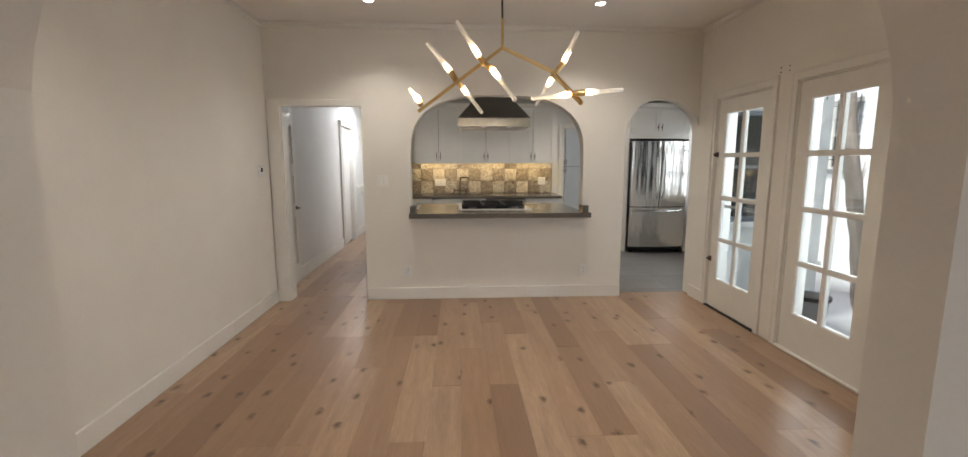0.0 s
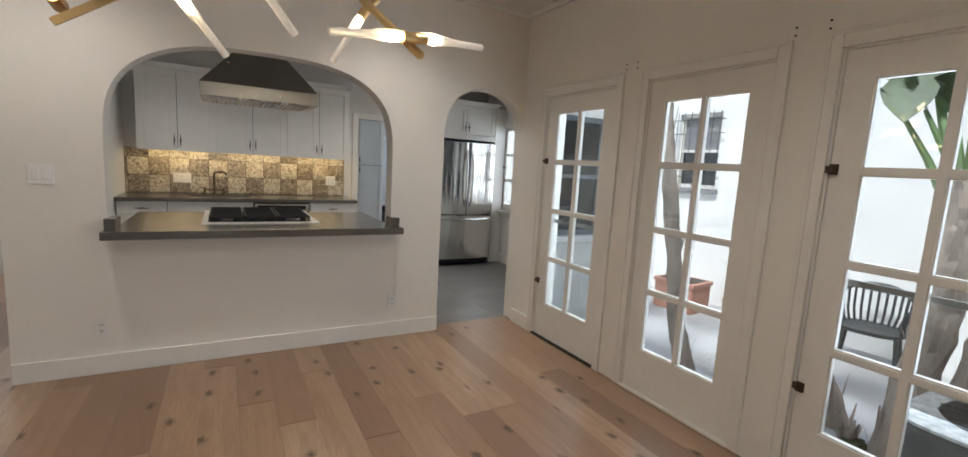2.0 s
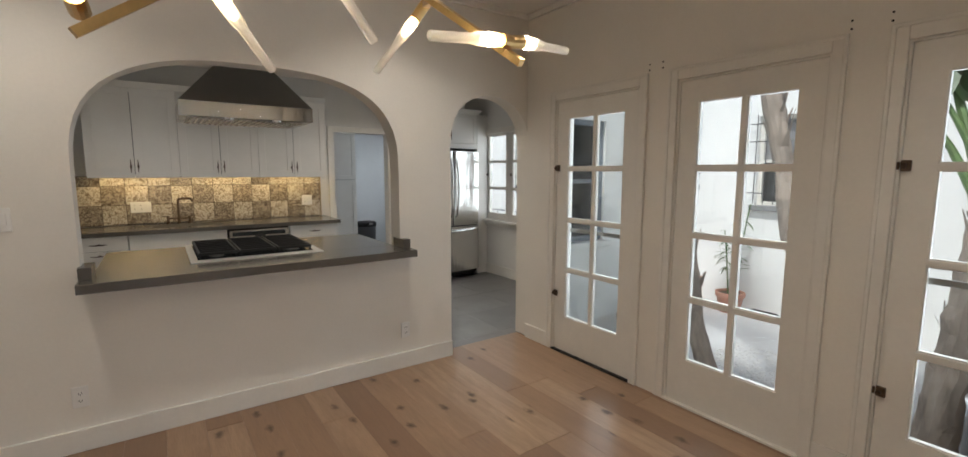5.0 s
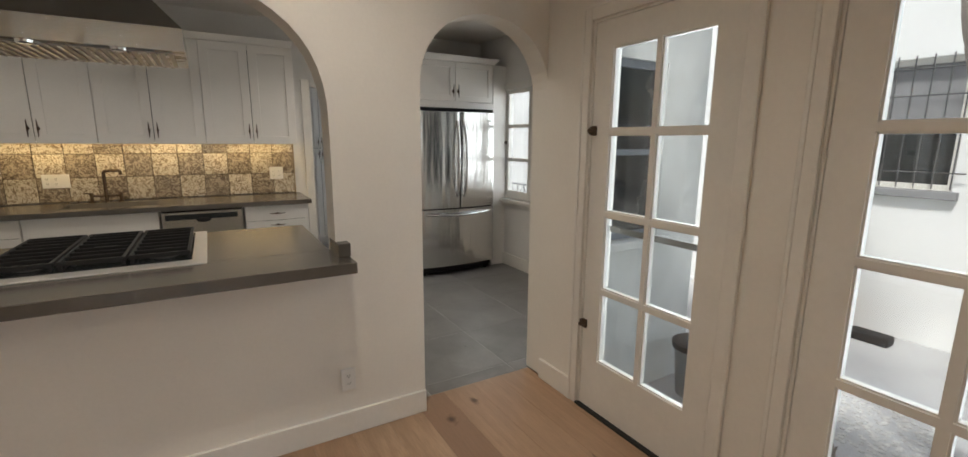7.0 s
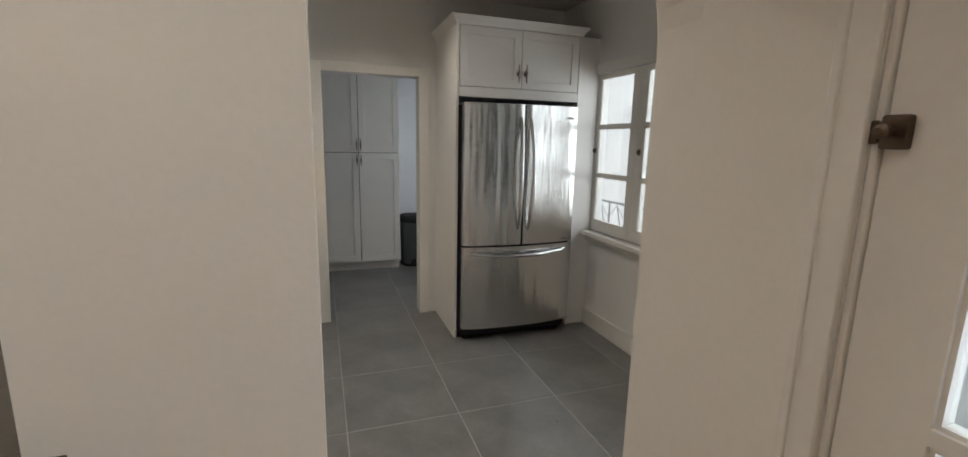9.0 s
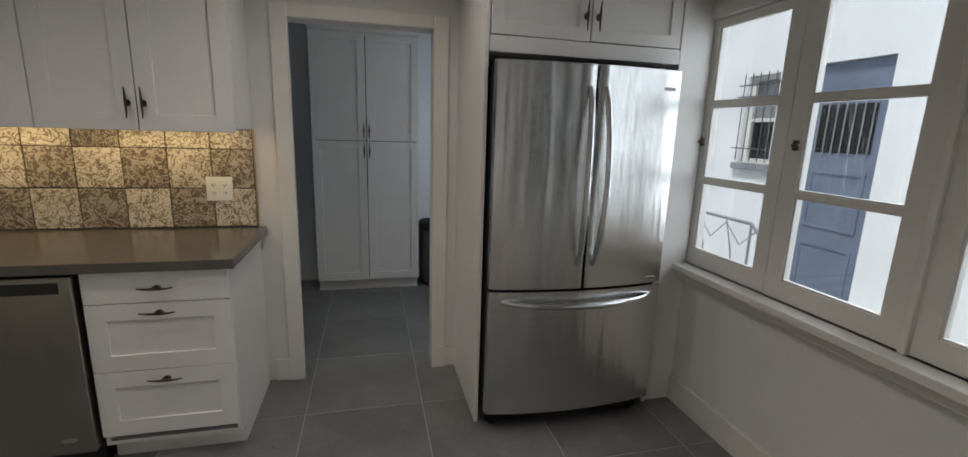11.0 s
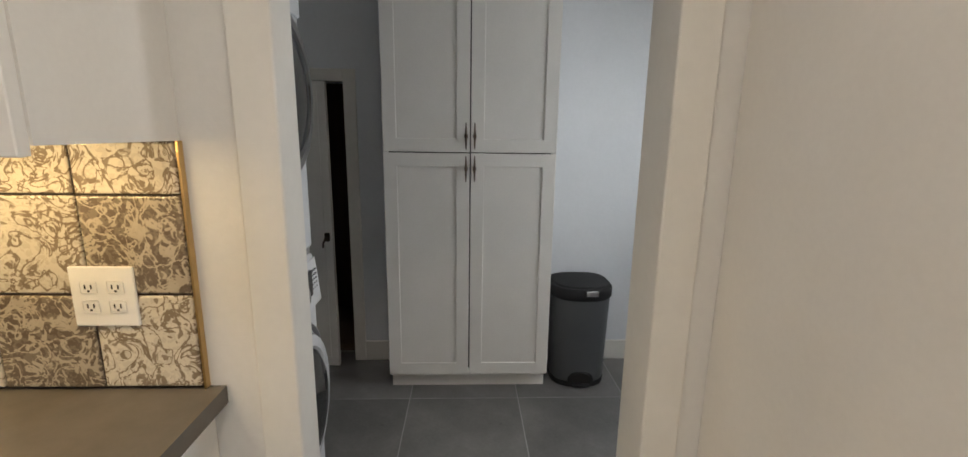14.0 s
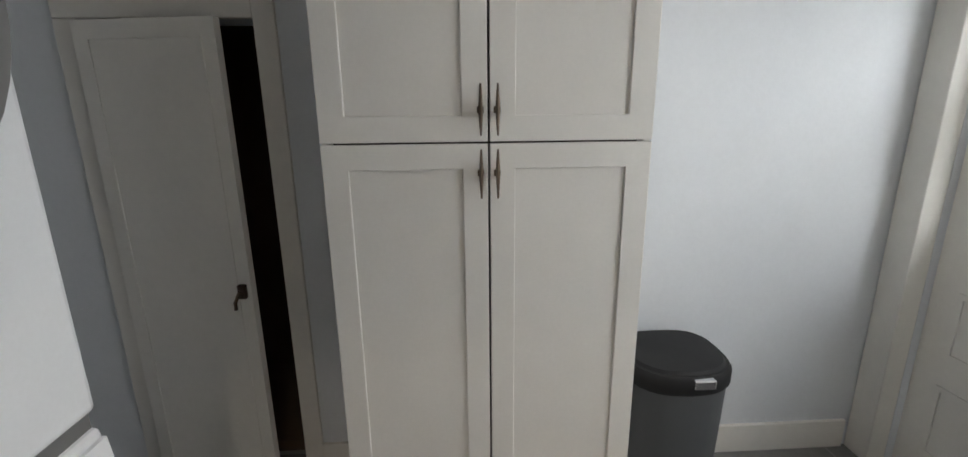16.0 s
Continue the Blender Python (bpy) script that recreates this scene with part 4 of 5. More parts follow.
def casement(a, b, label, name="casement_window"):
    c = thing(name, label, "window", "kitchen casement windows", (WINX + 0.03, (a + b) / 2, WZ0))
    m = (a + b) / 2
    holes = panes_grid(-0.2, 0.2, 0.085, 1.185, 1, 3, 0.022)
    part("sash", slab("x", -0.02, 0.025, rect(a - m + 0.002, 0.004, b - m - 0.002, WZ1 - WZ0 - 0.004), holes), TRIM, c)
    for (u0, z0), (u1, _), (_, z1), _ in holes:
        g = part("pane", box(0.0, u0 - 0.004, z0 - 0.004, 0.004, u1 + 0.004, z1 + 0.004), GLASS, c)
        g.visible_shadow = False
        part("glazing_bead", slab("x", -0.014, 0.0, rect(u0 - 0.0005, z0 - 0.0005, u1 + 0.0005, z1 + 0.0005), [rect(u0 + 0.008, z0 + 0.008, u1 - 0.008, z1 - 0.008)]), TRIM, c)
    k = part("latch", box(-0.034, -0.235 if a < 6 else 0.215, 0.62, -0.02, -0.213 if a < 6 else 0.237, 0.66, 0.003), BRONZE, c, "dark bronze latch")
    part("latch_lever", rod([(-0.045, -0.225 if a < 6 else 0.226, 0.64), (-0.047, -0.25 if a < 6 else 0.19, 0.642)], 0.006, 8), BRONZE, k)
    return c


for a, b in ((6.69, 7.23), (6.135, 6.69), (5.58, 6.115), (5.04, 5.575)):
    casement(a, b, "white painted casement window with three panes and a latch")
trim("trim_kitchen_window", (3.757, 7.23, 0.80, WINX, 7.33, 2.09), (3.757, 5.0, 2.02, WINX, 7.23, 2.09), (3.757, 4.93, 0.80, WINX, 5.03, 2.09), (3.77, 6.112, 0.80, 3.82, 6.137, 2.02))
trim("trim_kitchen_sill", (3.70, 4.93, 0.765, WINX + 0.03, 7.37, 0.80), (3.742, 4.95, 0.715, WINX, 7.35, 0.765))

# ---- laundry ----
o = thing("pantry_cabinet", "tall white shaker pantry with four doors", "cabinet", "", (2.115, 9.46, 0))
pw, pf = 0.443, 9.26 - 9.46
part("body", carcass(-pw, pf + 0.021, 0.10, pw, 0.195, 2.22), CABINET, o)
# Shade of the pantry door gaps, painted as a dark sheet behind.
part("lining", box(-pw + 0.02, pf + 0.06, 0.12, pw - 0.02, pf + 0.07, 2.2), GAP_SHADE, o, "dark sheet painting the shade in the door gaps")
part("toe_kick", box(-pw + 0.004, pf + 0.08, 0.0, pw - 0.004, 0.19, 0.10), CABINET, o)
for s in (-1, 1):
    lo, hi = (-pw + 0.001, -0.003) if s < 0 else (0.003, pw - 0.001)
    for z0, z1, hz in ((0.112, 1.343, 1.265), (1.348, 2.215, 1.43)):
        d = shaker("door", lo, hi, z0, z1, o, pf, 0.068)
        cleat(s * 0.022, hz, pf, d, True)
part("crown", frustum(-pw, pw, pf, 0.195, 2.22, -pw - 0.03, pw + 0.03, pf - 0.03, 0.195, 2.27), CABINET, o)

o = thing("trash_bin", "grey plastic pedal bin with a black lid", "trash bin", "", (2.765, 9.46, 0))


def rounded(w, d, n=28, p=3.2):
    pts = []
    for k in range(n):
        a = 2 * math.pi * k / n
        cx, sx = math.cos(a), math.sin(a)
        pts.append((w * math.copysign(abs(cx) ** (2 / p), cx), d * math.copysign(abs(sx) ** (2 / p), sx)))
    return pts


def loft(levels, p=3.2, front_bulge=0.0):
    bm = bmesh.new()
    rings = []
    for w, d, z in levels:
        rings.append([bm.verts.new((x, y - (front_bulge * (1 - (x / w) ** 2) if y < 0 else 0), z)) for x, y in rounded(w, d, p=p)])
    for a, b in zip(rings, rings[1:]):
        for k in range(len(a)):
            bm.faces.new((a[k], a[(k + 1) % len(a)], b[(k + 1) % len(a)], b[k]))
    bm.faces.new(rings[0][::-1])
    bm.faces.new(rings[-1])
    return bm


part("bucket", loft([(0.156, 0.125, 0.025), (0.159, 0.128, 0.05), (0.172, 0.145, 0.54)], front_bulge=0.03), surface("bin_plastic", (0.085, 0.09, 0.095), 0.38, vary=0.05, scale=4, relief=0.03), o, "mottled grey bucket", True)
part("base_ring", loft([(0.159, 0.129, 0.0), (0.162, 0.131, 0.03)], front_bulge=0.03), PLASTIC_BLACK, o)
part("lid_rim", loft([(0.174, 0.150, 0.535), (0.180, 0.156, 0.545), (0.180, 0.156, 0.59), (0.172, 0.148, 0.602)], front_bulge=0.03), PLASTIC_BLACK, o, "black lid", True)
part("lid", loft([(0.165, 0.14, 0.60), (0.155, 0.13, 0.612), (0.10, 0.08, 0.618)], front_bulge=0.03), PLASTIC_BLACK, o, "black lid", True)
part("lid_clasp", box(-0.035 + 0.03, -0.195, 0.565, 0.035 + 0.03, -0.165, 0.598, 0.005), CHROME, o, "grey clasp")
# Black disc on the bucket paints the shade of the pedal recess.
part("pedal_recess", lathe([(0.075, 0.0), (0.075, 0.012), (0.06, 0.02)], 24, m=pose(0, -0.145, 0.045, 90, 0, 0) @ Matrix.Diagonal((1, 0.75, 1, 1))), DARK_GAP, o)
part("pedal", box(-0.05, -0.185, 0.012, 0.05, -0.14, 0.028, 0.005), PLASTIC_BLACK, o)

# stacked washer and dryer, fronts towards +x


def machine(name, label, z0, height, washer):
    o = thing(name, label, name, "stacked laundry machines", (1.15, 8.295, z0))
    part("body", box(-0.42, -0.343, 0.0 if not washer else 0.02, 0.35, 0.343, height, 0.012, segments=3), APPLIANCE, o)
    cz = 0.50 if washer else 0.55
    r = 0.268

    def ring(profile, mat, name_, parent, label_=""):
        return part(name_, lathe(profile, 48, m=pose(0.35, 0.035, cz, 0, 90, 0)), mat, parent, label_, True)
    d = ring([(r, 0.0), (r, 0.035), (r - 0.012, 0.052), (r - 0.05, 0.058), (r - 0.062, 0.04)], APPLIANCE if washer else GREY_RING, "door", o, "" if washer else "grey round door ring")
    ring([(r - 0.058, 0.03), (r - 0.06, 0.052), (r - 0.09, 0.070), (r - 0.16, 0.082), (0.02, 0.086)], DARK_GLASS, "door_glass", d, "dark domed glass")
    if washer:
        bm = bmesh.new()
        v = [bm.verts.new(p) for p in ((0.351, -0.335, 0.80), (0.351, 0.335, 0.80), (0.351, 0.335, height - 0.015), (0.351, -0.335, height - 0.015), (0.375, -0.335, 0.80), (0.375, 0.335, 0.80), (0.358, 0.335, height - 0.015), (0.358, -0.335, height - 0.015))]
        for f in ((0, 1, 2, 3), (4, 5, 6, 7), (0, 1, 5, 4), (3, 2, 6, 7), (0, 3, 7, 4), (1, 2, 6, 5)):
            bm.faces.new([v[k] for k in f])
        cp = part("control_panel", bm, APPLIANCE, o)
        k = part("dial", lathe([(0.042, 0.0), (0.042, 0.012), (0.034, 0.034), (0.026, 0.038)], 28, m=pose(0.366, 0.11, 0.885, 0, 83, 0)), CHROME, cp, "silver dial", True)
        part("dial_grip", box(0.395, 0.104, 0.86, 0.408, 0.116, 0.912, 0.003), CHROME, k)
        part("display", box(0.362, 0.165, 0.845, 0.3735, 0.25, 0.942, 0.002), DARK_GLASS, cp, "dark display")
        for i in range(3):
            for j in range(5):
                part("button", box(0.360, 0.264 + i * 0.02, 0.860 + j * 0.017, 0.3712, 0.2705 + i * 0.02, 0.8645 + j * 0.017, 0.0008), PLASTIC_GREY, cp)
        for j in range(9):
            a = radians(-130 + j * 32)
            part("dial_mark", box(0.364, 0.11 + 0.066 * math.sin(a) - 0.010, 0.885 + 0.062 * math.cos(a) - 0.0015, 0.3725, 0.11 + 0.066 * math.sin(a) + 0.008, 0.885 + 0.062 * math.cos(a) + 0.0015), PLASTIC_GREY, cp)
        part("detergent_drawer", box(0.352, -0.32, 0.815, 0.381, -0.10, 0.94, 0.004), APPLIANCE, o)
        arcpts = [(0.3545, 0.035 + 0.34 * math.sin(w), 0.49 + 0.30 * math.cos(w)) for w in (radians(-62 + 124 * k / 20) for k in range(21))]
        part("silver_band", rod(arcpts, 0.010, 8), GREY_RING, o, "curved silver trim band", True)
        for y in (-0.3, 0.3):
            part("foot", lathe([(0.025, 0), (0.025, 0.02)], 12, m=pose(0.3, y, 0)), PLASTIC_BLACK, o)
    else:
        part("base_seam", box(0.348, -0.335, 0.19, 0.3504, 0.15, 0.1915), PLASTIC_GREY, o)
        part("control_panel", box(0.345, -0.33, height - 0.15, 0.362, 0.33, height - 0.01, 0.006), APPLIANCE, o)
        grip = [(0.425 - 0.02 * abs(math.sin(w)), -0.20 + 0.15 * math.cos(w), cz + 0.20 * math.sin(w)) for w in (radians(-80 + 160 * k / 20) for k in range(21))]
        part("door_grip", rod(grip, 0.02, 10), GREY_RING, d, "curved grey door grip", True)
    return o


machine("washing_machine", "white front-loading washing machine under a dryer", 0.0, 0.985, True)
machine("tumble_dryer", "white tumble dryer stacked on the washing machine", 1.01, 0.97, False)
tagged(link_mesh("stacking_kit", box(0.76, 7.96, 0.985, 1.49, 8.63, 1.01)  , GREY_RING), "grey stacking frame between the laundry machines", "stacking frame")

# closet door, ajar
o = thing("closet_door", "low white closet door standing ajar", "door", "", (0.855, 9.645, 0))
o.rotation_euler = (0, 0, radians(-8))
part("leaf", slab("y", -0.03, 0.0, rect(0.0, 0.012, 0.465, 1.71), []), TRIM, o)
part("panel_moulding", slab("y", -0.034, -0.0301, rect(0.045, 0.06, 0.42, 1.66), [rect(0.053, 0.068, 0.412, 1.652)]), TRIM, o)
k = part("latch", box(0.425, -0.05, 0.81, 0.452, -0.03, 0.86, 0.004), BRONZE, o, "dark bronze thumb latch")
part("latch_lever", rod([(0.438, -0.055, 0.84), (0.42, -0.06, 0.80), (0.42, -0.06, 0.775)], 0.006, 8), BRONZE, k)

# half-glazed outer door
o = thing("outer_door", "white panelled outer door with a glazed upper half", "door", "", (3.78, 9.10, 0))
gh = panes_grid(-0.33, 0.33, 1.0, 1.92, 2, 2, 0.025)
part("leaf", slab("x", 0.0, 0.04, rect(-0.435, 0.01, 0.435, 2.045), gh), TRIM, o)
for (u0, z0), (u1, _), (_, z1), _ in gh:
    g = part("pane", box(0.018, u0 - 0.003, z0 - 0.003, 0.022, u1 + 0.003, z1 + 0.003), GLASS, o)
    g.visible_shadow = False
for z0, z1 in ((0.54, 0.79), (0.14, 0.43)):
    part("panel_moulding", slab("x", -0.006, -0.0002, rect(-0.34, z0, 0.34, z1), [rect(-0.32, z0 + 0.02, 0.32, z1 - 0.02)]), TRIM, o)
part("knob", lathe([(0.012, 0), (0.01, 0.03), (0.026, 0.04), (0.026, 0.055), (0.012, 0.062)], 18, m=pose(0.0, -0.37, 0.93, 0, -90, 0)), BRONZE, o, smooth=True)

# Unseen window, guessed from a reflection and added to let in light.
o = thing("added_laundry_window", "narrow unseen casement window added to light the laundry", "window", "", (3.80, 8.25, 1.0))
wh = panes_grid(-0.19, 0.19, 0.06, 0.94, 1, 2, 0.022)
part("sash", slab("x", 0.0, 0.04, rect(-0.249, 0.002, 0.249, 0.998), wh), TRIM, o)
for (u0, z0), (u1, _), (_, z1), _ in wh:
    g = part("pane", box(0.018, u0 - 0.003, z0 - 0.003, 0.022, u1 + 0.003, z1 + 0.003), GLASS, o)
    g.visible_shadow = False

# Made-up window behind the start of the walk, there to admit fill light.
o = thing("added_front_window", "unseen wide window added to the front room for light", "window", "", (0, -4.05, 0.7))
wf = panes_grid(-1.44, 1.44, 0.06, 1.34, 4, 2, 0.03)
part("sash", slab("y", -0.02, 0.02, rect(-1.498, 0.002, 1.498, 1.398), wf), TRIM, o)
for (u0, z0), (u1, _), (_, z1), _ in wf:
    g = part("pane", box(u0 - 0.003, -0.002, z0 - 0.003, u1 + 0.003, 0.002, z1 + 0.003), GLASS, o)
    g.visible_shadow = False

# ---- hall ----
o = thing("hall_door", "white panelled hall closet door with a bronze lever", "door", "", (-1.985, 5.295, 0))
hp = [rect(-0.22, 1.42, -0.03, 1.86), rect(0.03, 1.42, 0.22, 1.86), rect(-0.22, 0.95, 0.22, 1.28), rect(-0.22, 0.25, -0.03, 0.80), rect(0.03, 0.25, 0.22, 0.80)]
part("leaf", slab("x", 0.0, 0.03, rect(-0.30, 0.012, 0.30, 1.99), hp), TRIM, o)
part("leaf_core", box(-0.01, -0.295, 0.02, 0.018, 0.295, 1.98), TRIM, o)
part("lever", rod([(0.03, 0.245, 0.905), (0.075, 0.245, 0.905), (0.08, 0.19, 0.905)], 0.008, 8), BRONZE, o, "bronze lever")
part("rose", lathe([(0.024, 0), (0.022, 0.008)], 16, m=pose(0.03, 0.245, 0.905, 0, 90, 0)), BRONZE, o)
trim("trim_hall_closet", (-2.0, 5.60, 0, -1.975, 5.66, 2.06), (-2.0, 4.93, 2.0, -1.975, 5.60, 2.06))
trim("trim_hall_doorway", (-2.0, 7.87, 0, -1.97, 7.95, 2.04), (-2.0, 8.75, 0, -1.97, 8.83, 2.04), (-2.01, 7.85, 2.035, -1.95, 8.85, 2.12))
o = thing("hall_door_ajar", "white hallway door standing slightly ajar", "door", "", (-2.05, 8.74, 0))
o.rotation_euler = (0, 0, radians(6))
part("leaf", box(-0.035, -0.77, 0.012, 0.0, 0.0, 2.02, 0.003), TRIM, o)
# Unseen box added behind the ajar hall door, its colour standing for shade.
setting("wall_bedroom", slab("y", 7.6, 9.1, rect(-3.2, -0.1, -2.121, 2.5), [rect(-3.1, 0.0, -2.122, 2.4)]), SUBFLOOR_AND_SHADE, "unseen closet box off the hall, coloured dark for its shade", "wall")
setting("wall_bedroom_end", box(-3.2, 7.5, -0.1, -2.121, 7.6, 2.5, bm=box(-3.2, 9.1, -0.1, -2.121, 9.2, 2.5)), SUBFLOOR_AND_SHADE, "unseen closet ends off the hall, coloured dark for its shade", "wall")
setting("wall_niche", slab("x", -2.001, -1.985, rect(8.95, 0.0, 9.75, 2.1), [arch(9.03, 9.67, 0.98, 1.62, 1.95), arch(9.05, 9.65, 0.05, 0.6, 0.86)]), TRIM, "white arched wall niche surround in the hall", "niche")
setting("niche_shelf", box(-2.0, 8.97, 0.93, -1.95, 9.73, 0.96, 0.004), TRIM, "white niche shelf", "shelf")
# Fill light with no known source, added to brighten the hallway.
d = bpy.data.lights.new("hall_light", "AREA")
d.shape, d.size, d.energy, d.color = "DISK", 0.3, 34, (0.93, 0.96, 1.0)
new("hall_light", d).matrix_world = look((-1.5, 8.6, 2.46), (-1.5, 8.6, 0))
# Invented glowing fitting to go with the hall fill light.
o = thing("hall_fill_lamp", "unseen round ceiling lamp added to brighten the hallway", "ceiling lamp", "", (-1.5, 8.6, 2.5))
part("shade", lathe([(0.13, -0.02), (0.15, -0.01), (0.15, 0.0)], 28), glow("lit_fill_shade", (0.9, 0.95, 1.0), 4.0), o)

# ---- toile tiles ----
random.seed(11)
tiles = setting("backsplash", box(-0.88, 7.7845, 0.917, 1.547, 7.7895, 1.43), surface("tile_joint", (0.09, 0.065, 0.045), 0.7, vary=0.1, scale=20), "brown and cream toile tile splashback", "backsplash")
toile_meshes = {}
for i in range(13):
    for row, (z0, z1) in enumerate(((0.921, 1.123), (1.125, 1.325), (1.327, 1.428))):
        x1 = 1.545 - 0.2 * i
        x0 = max(x1 - 0.2, -0.879)
        if x1 - x0 < 0.02:
            continue
        brown = i % 4 == 3 if row == 2 else (i + row) % 2 == 1
        key = (round(x1 - x0, 3), round(z1 - z0, 3), brown)
        if key not in toile_meshes:
            w, h = key[0] / 2 - 0.002, key[1] / 2 - 0.001
            b2 = box(-w, -0.009, -h, w, 0.0, h, 0.004, segments=2)
            me = bpy.data.meshes.new("tile")
            b2.to_mesh(me)
            b2.free()
            me.materials.append(TOILE_DARK if brown else TOILE)
            toile_meshes[key] = me
        tl = new("tile", toile_meshes[key])
        tl.parent = tiles
        tl.location = ((x0 + x1) / 2, 7.7845 + random.uniform(-0.001, 0.0008), (z0 + z1) / 2)
        tl.rotation_euler = (radians(random.uniform(-0.5, 0.5)), radians(random.uniform(-0.25, 0.25)), radians(random.uniform(-0.5, 0.5)))
trim_edge = tagged(link_mesh("edge_strip", box(1.5475, 7.774, 0.917, 1.552, 7.7895, 1.43), BRASS), "thin bronze edge strip beside the tiles", "edge strip")

# ---- courtyard ----
BARK = surface("palm_bark", (0.36, 0.30, 0.26), 0.9, vary=0.28, scale=9, grain=45, relief=0.9, stretch=(1, 1, 0.35))
LEAF = surface("banana_leaf", (0.075, 0.15, 0.045), 0.4, vary=0.22, scale=7, grain=60, relief=0.15)
LEAF_PALE = surface("pale_leaf", (0.12, 0.20, 0.07), 0.45, vary=0.2, scale=9, grain=60, relief=0.1)
TERRACOTTA = surface("terracotta", (0.50, 0.26, 0.19), 0.8, vary=0.12, scale=6, relief=0.2)
SOIL = surface("soil", (0.06, 0.045, 0.03), 0.95, vary=0.2, scale=30, relief=0.8)
BLUE_DOOR = surface("blue_grey_door_paint", (0.16, 0.19, 0.26), 0.45, vary=0.08, scale=4)
SILL_GREY = surface("grey_sill_paint", (0.26, 0.26, 0.27), 0.6, vary=0.08)
METAL_GREY = surface("weathered_unit_metal", (0.085, 0.088, 0.09), 0.6, 0.0, vary=0.12, scale=8)
TANK = surface("white_tank_enamel", (0.68, 0.69, 0.69), 0.4, vary=0.08, scale=4)
BAR_IRON = surface("weathered_bar_iron", (0.09, 0.09, 0.095), 0.6, vary=0.2, scale=12)
CHAIR_RESIN = surface("dark_resin", (0.035, 0.04, 0.042), 0.5, vary=0.15, scale=6)
G = -0.36
OX = 6.3

house = thing("neighbouring_house", "white stucco house across the courtyard with barred windows", "house", "", (OX, 5.0, G))
WINS = ((4.0, 4.62, 1.05, 2.2), (5.44, 6.15, 1.30, 2.40), (7.04, 7.70, 1.32, 2.45), (9.28, 9.70, 1.20, 2.15))
part("wall", slab("x", 0.0, 0.25, rect(-2.65, 0.0, 9.0, 4.6), [rect(a - 5, z0 - G, b - 5, z1 - G) for a, b, z0, z1 in WINS] + [rect(3.17, 0.16, 3.90, 2.54)]), STUCCO, house)
part("wall", box(3.0, -2.65, 0, 3.2, 9.0, 4.6), STUCCO, house)
part("wall", slab("y", -2.65, -2.45, rect(0.25, 0, 3.2, 4.6)), STUCCO, house)
part("roof", box(-0.12, -2.8, 4.6, 3.3, 9.1, 4.78, 0.02), TERRACOTTA, house)
for a, b, z0, z1 in WINS:
    w = part("window", slab("x", 0.06, 0.11, rect(a - 5, z0 - G, b - 5, z1 - G), [rect(a - 4.95, z0 - G + 0.05, b - 5.05, (z0 + z1) / 2 - G - 0.02), rect(a - 4.95, (z0 + z1) / 2 - G + 0.02, b - 5.05, z1 - G - 0.05)]), TRIM, house)
    part("pane", box(0.10, a - 4.96, z0 - G + 0.04, 0.105, b - 5.04, (z0 + z1) / 2 - G - 0.01), DARK_GLASS, w)
    part("blind", box(0.10, a - 4.96, (z0 + z1) / 2 - G + 0.01, 0.105, b - 5.04, z1 - G - 0.04), SILL_GREY, w)
    part("sill", box(-0.06, a - 5.05, z0 - G - 0.07, 0.06, b - 4.95, z0 - G, 0.006), SILL_GREY, w)
    n = max(4, int((b - a) / 0.11))
    for k in range(n + 1):
        y = a - 5 + (b - a) * k / n
        part("window_bar", rod([(-0.05, y, z0 - G + 0.02), (-0.05, y, z1 - G + 0.02)], 0.006, 6), BAR_IRON, w)
    for z in (z0 + 0.16, (z0 + z1) / 2 + 0.25, z1 - 0.10):
        part("window_rail", rod([(-0.05, a - 5.08, z - G), (-0.05, b - 4.92, z - G)], 0.007, 6), BAR_IRON, w)
d = part("door", box(0.05, 3.18, 0.165, 0.10, 3.89, 2.53, 0.004), BLUE_DOOR, house, "blue-grey panelled door")
part("door_window", box(0.04, 3.27, 1.72, 0.052, 3.80, 2.16, 0.003), DARK_GLASS, d)
for k in range(7):
    part("door_bar", rod([(0.03, 3.29 + 0.083 * k, 1.70), (0.03, 3.29 + 0.083 * k, 2.18)], 0.006, 6), SILL_GREY, d)
for z0, z1 in ((0.30, 0.85), (1.0, 1.55)):
    part("door_panel", slab("x", 0.04, 0.0498, rect(3.27, z0, 3.80, z1), [rect(3.30, z0 + 0.03, 3.77, z1 - 0.03)]), BLUE_DOOR, d)

o = thing("entry_steps", "grey concrete entry steps at the house door", "steps", "", (5.75, 8.6, G))
part("landing", box(-0.35, -0.75, 0.0, 0.548, 2.0, 0.16, 0.01), CONCRETE, o)
part("step", box(-0.35, -1.05, 0.0, 0.548, -0.752, 0.08, 0.01), CONCRETE, o)
o = thing("entry_railing", "pale grey iron railing with curved balusters", "railing", "", (5.45, 8.6, -0.20))
part("top_rail", rod([(0, 1.95, 0.92), (0, -0.1, 0.92), (0, -0.9, 0.25)], 0.016, 8), SILL_GREY, o)
for y in (1.95, 1.85, 0.75, -0.1):
    part("post", rod([(0, y, 0), (0, y, 0.92)], 0.012, 8), SILL_GREY, o)
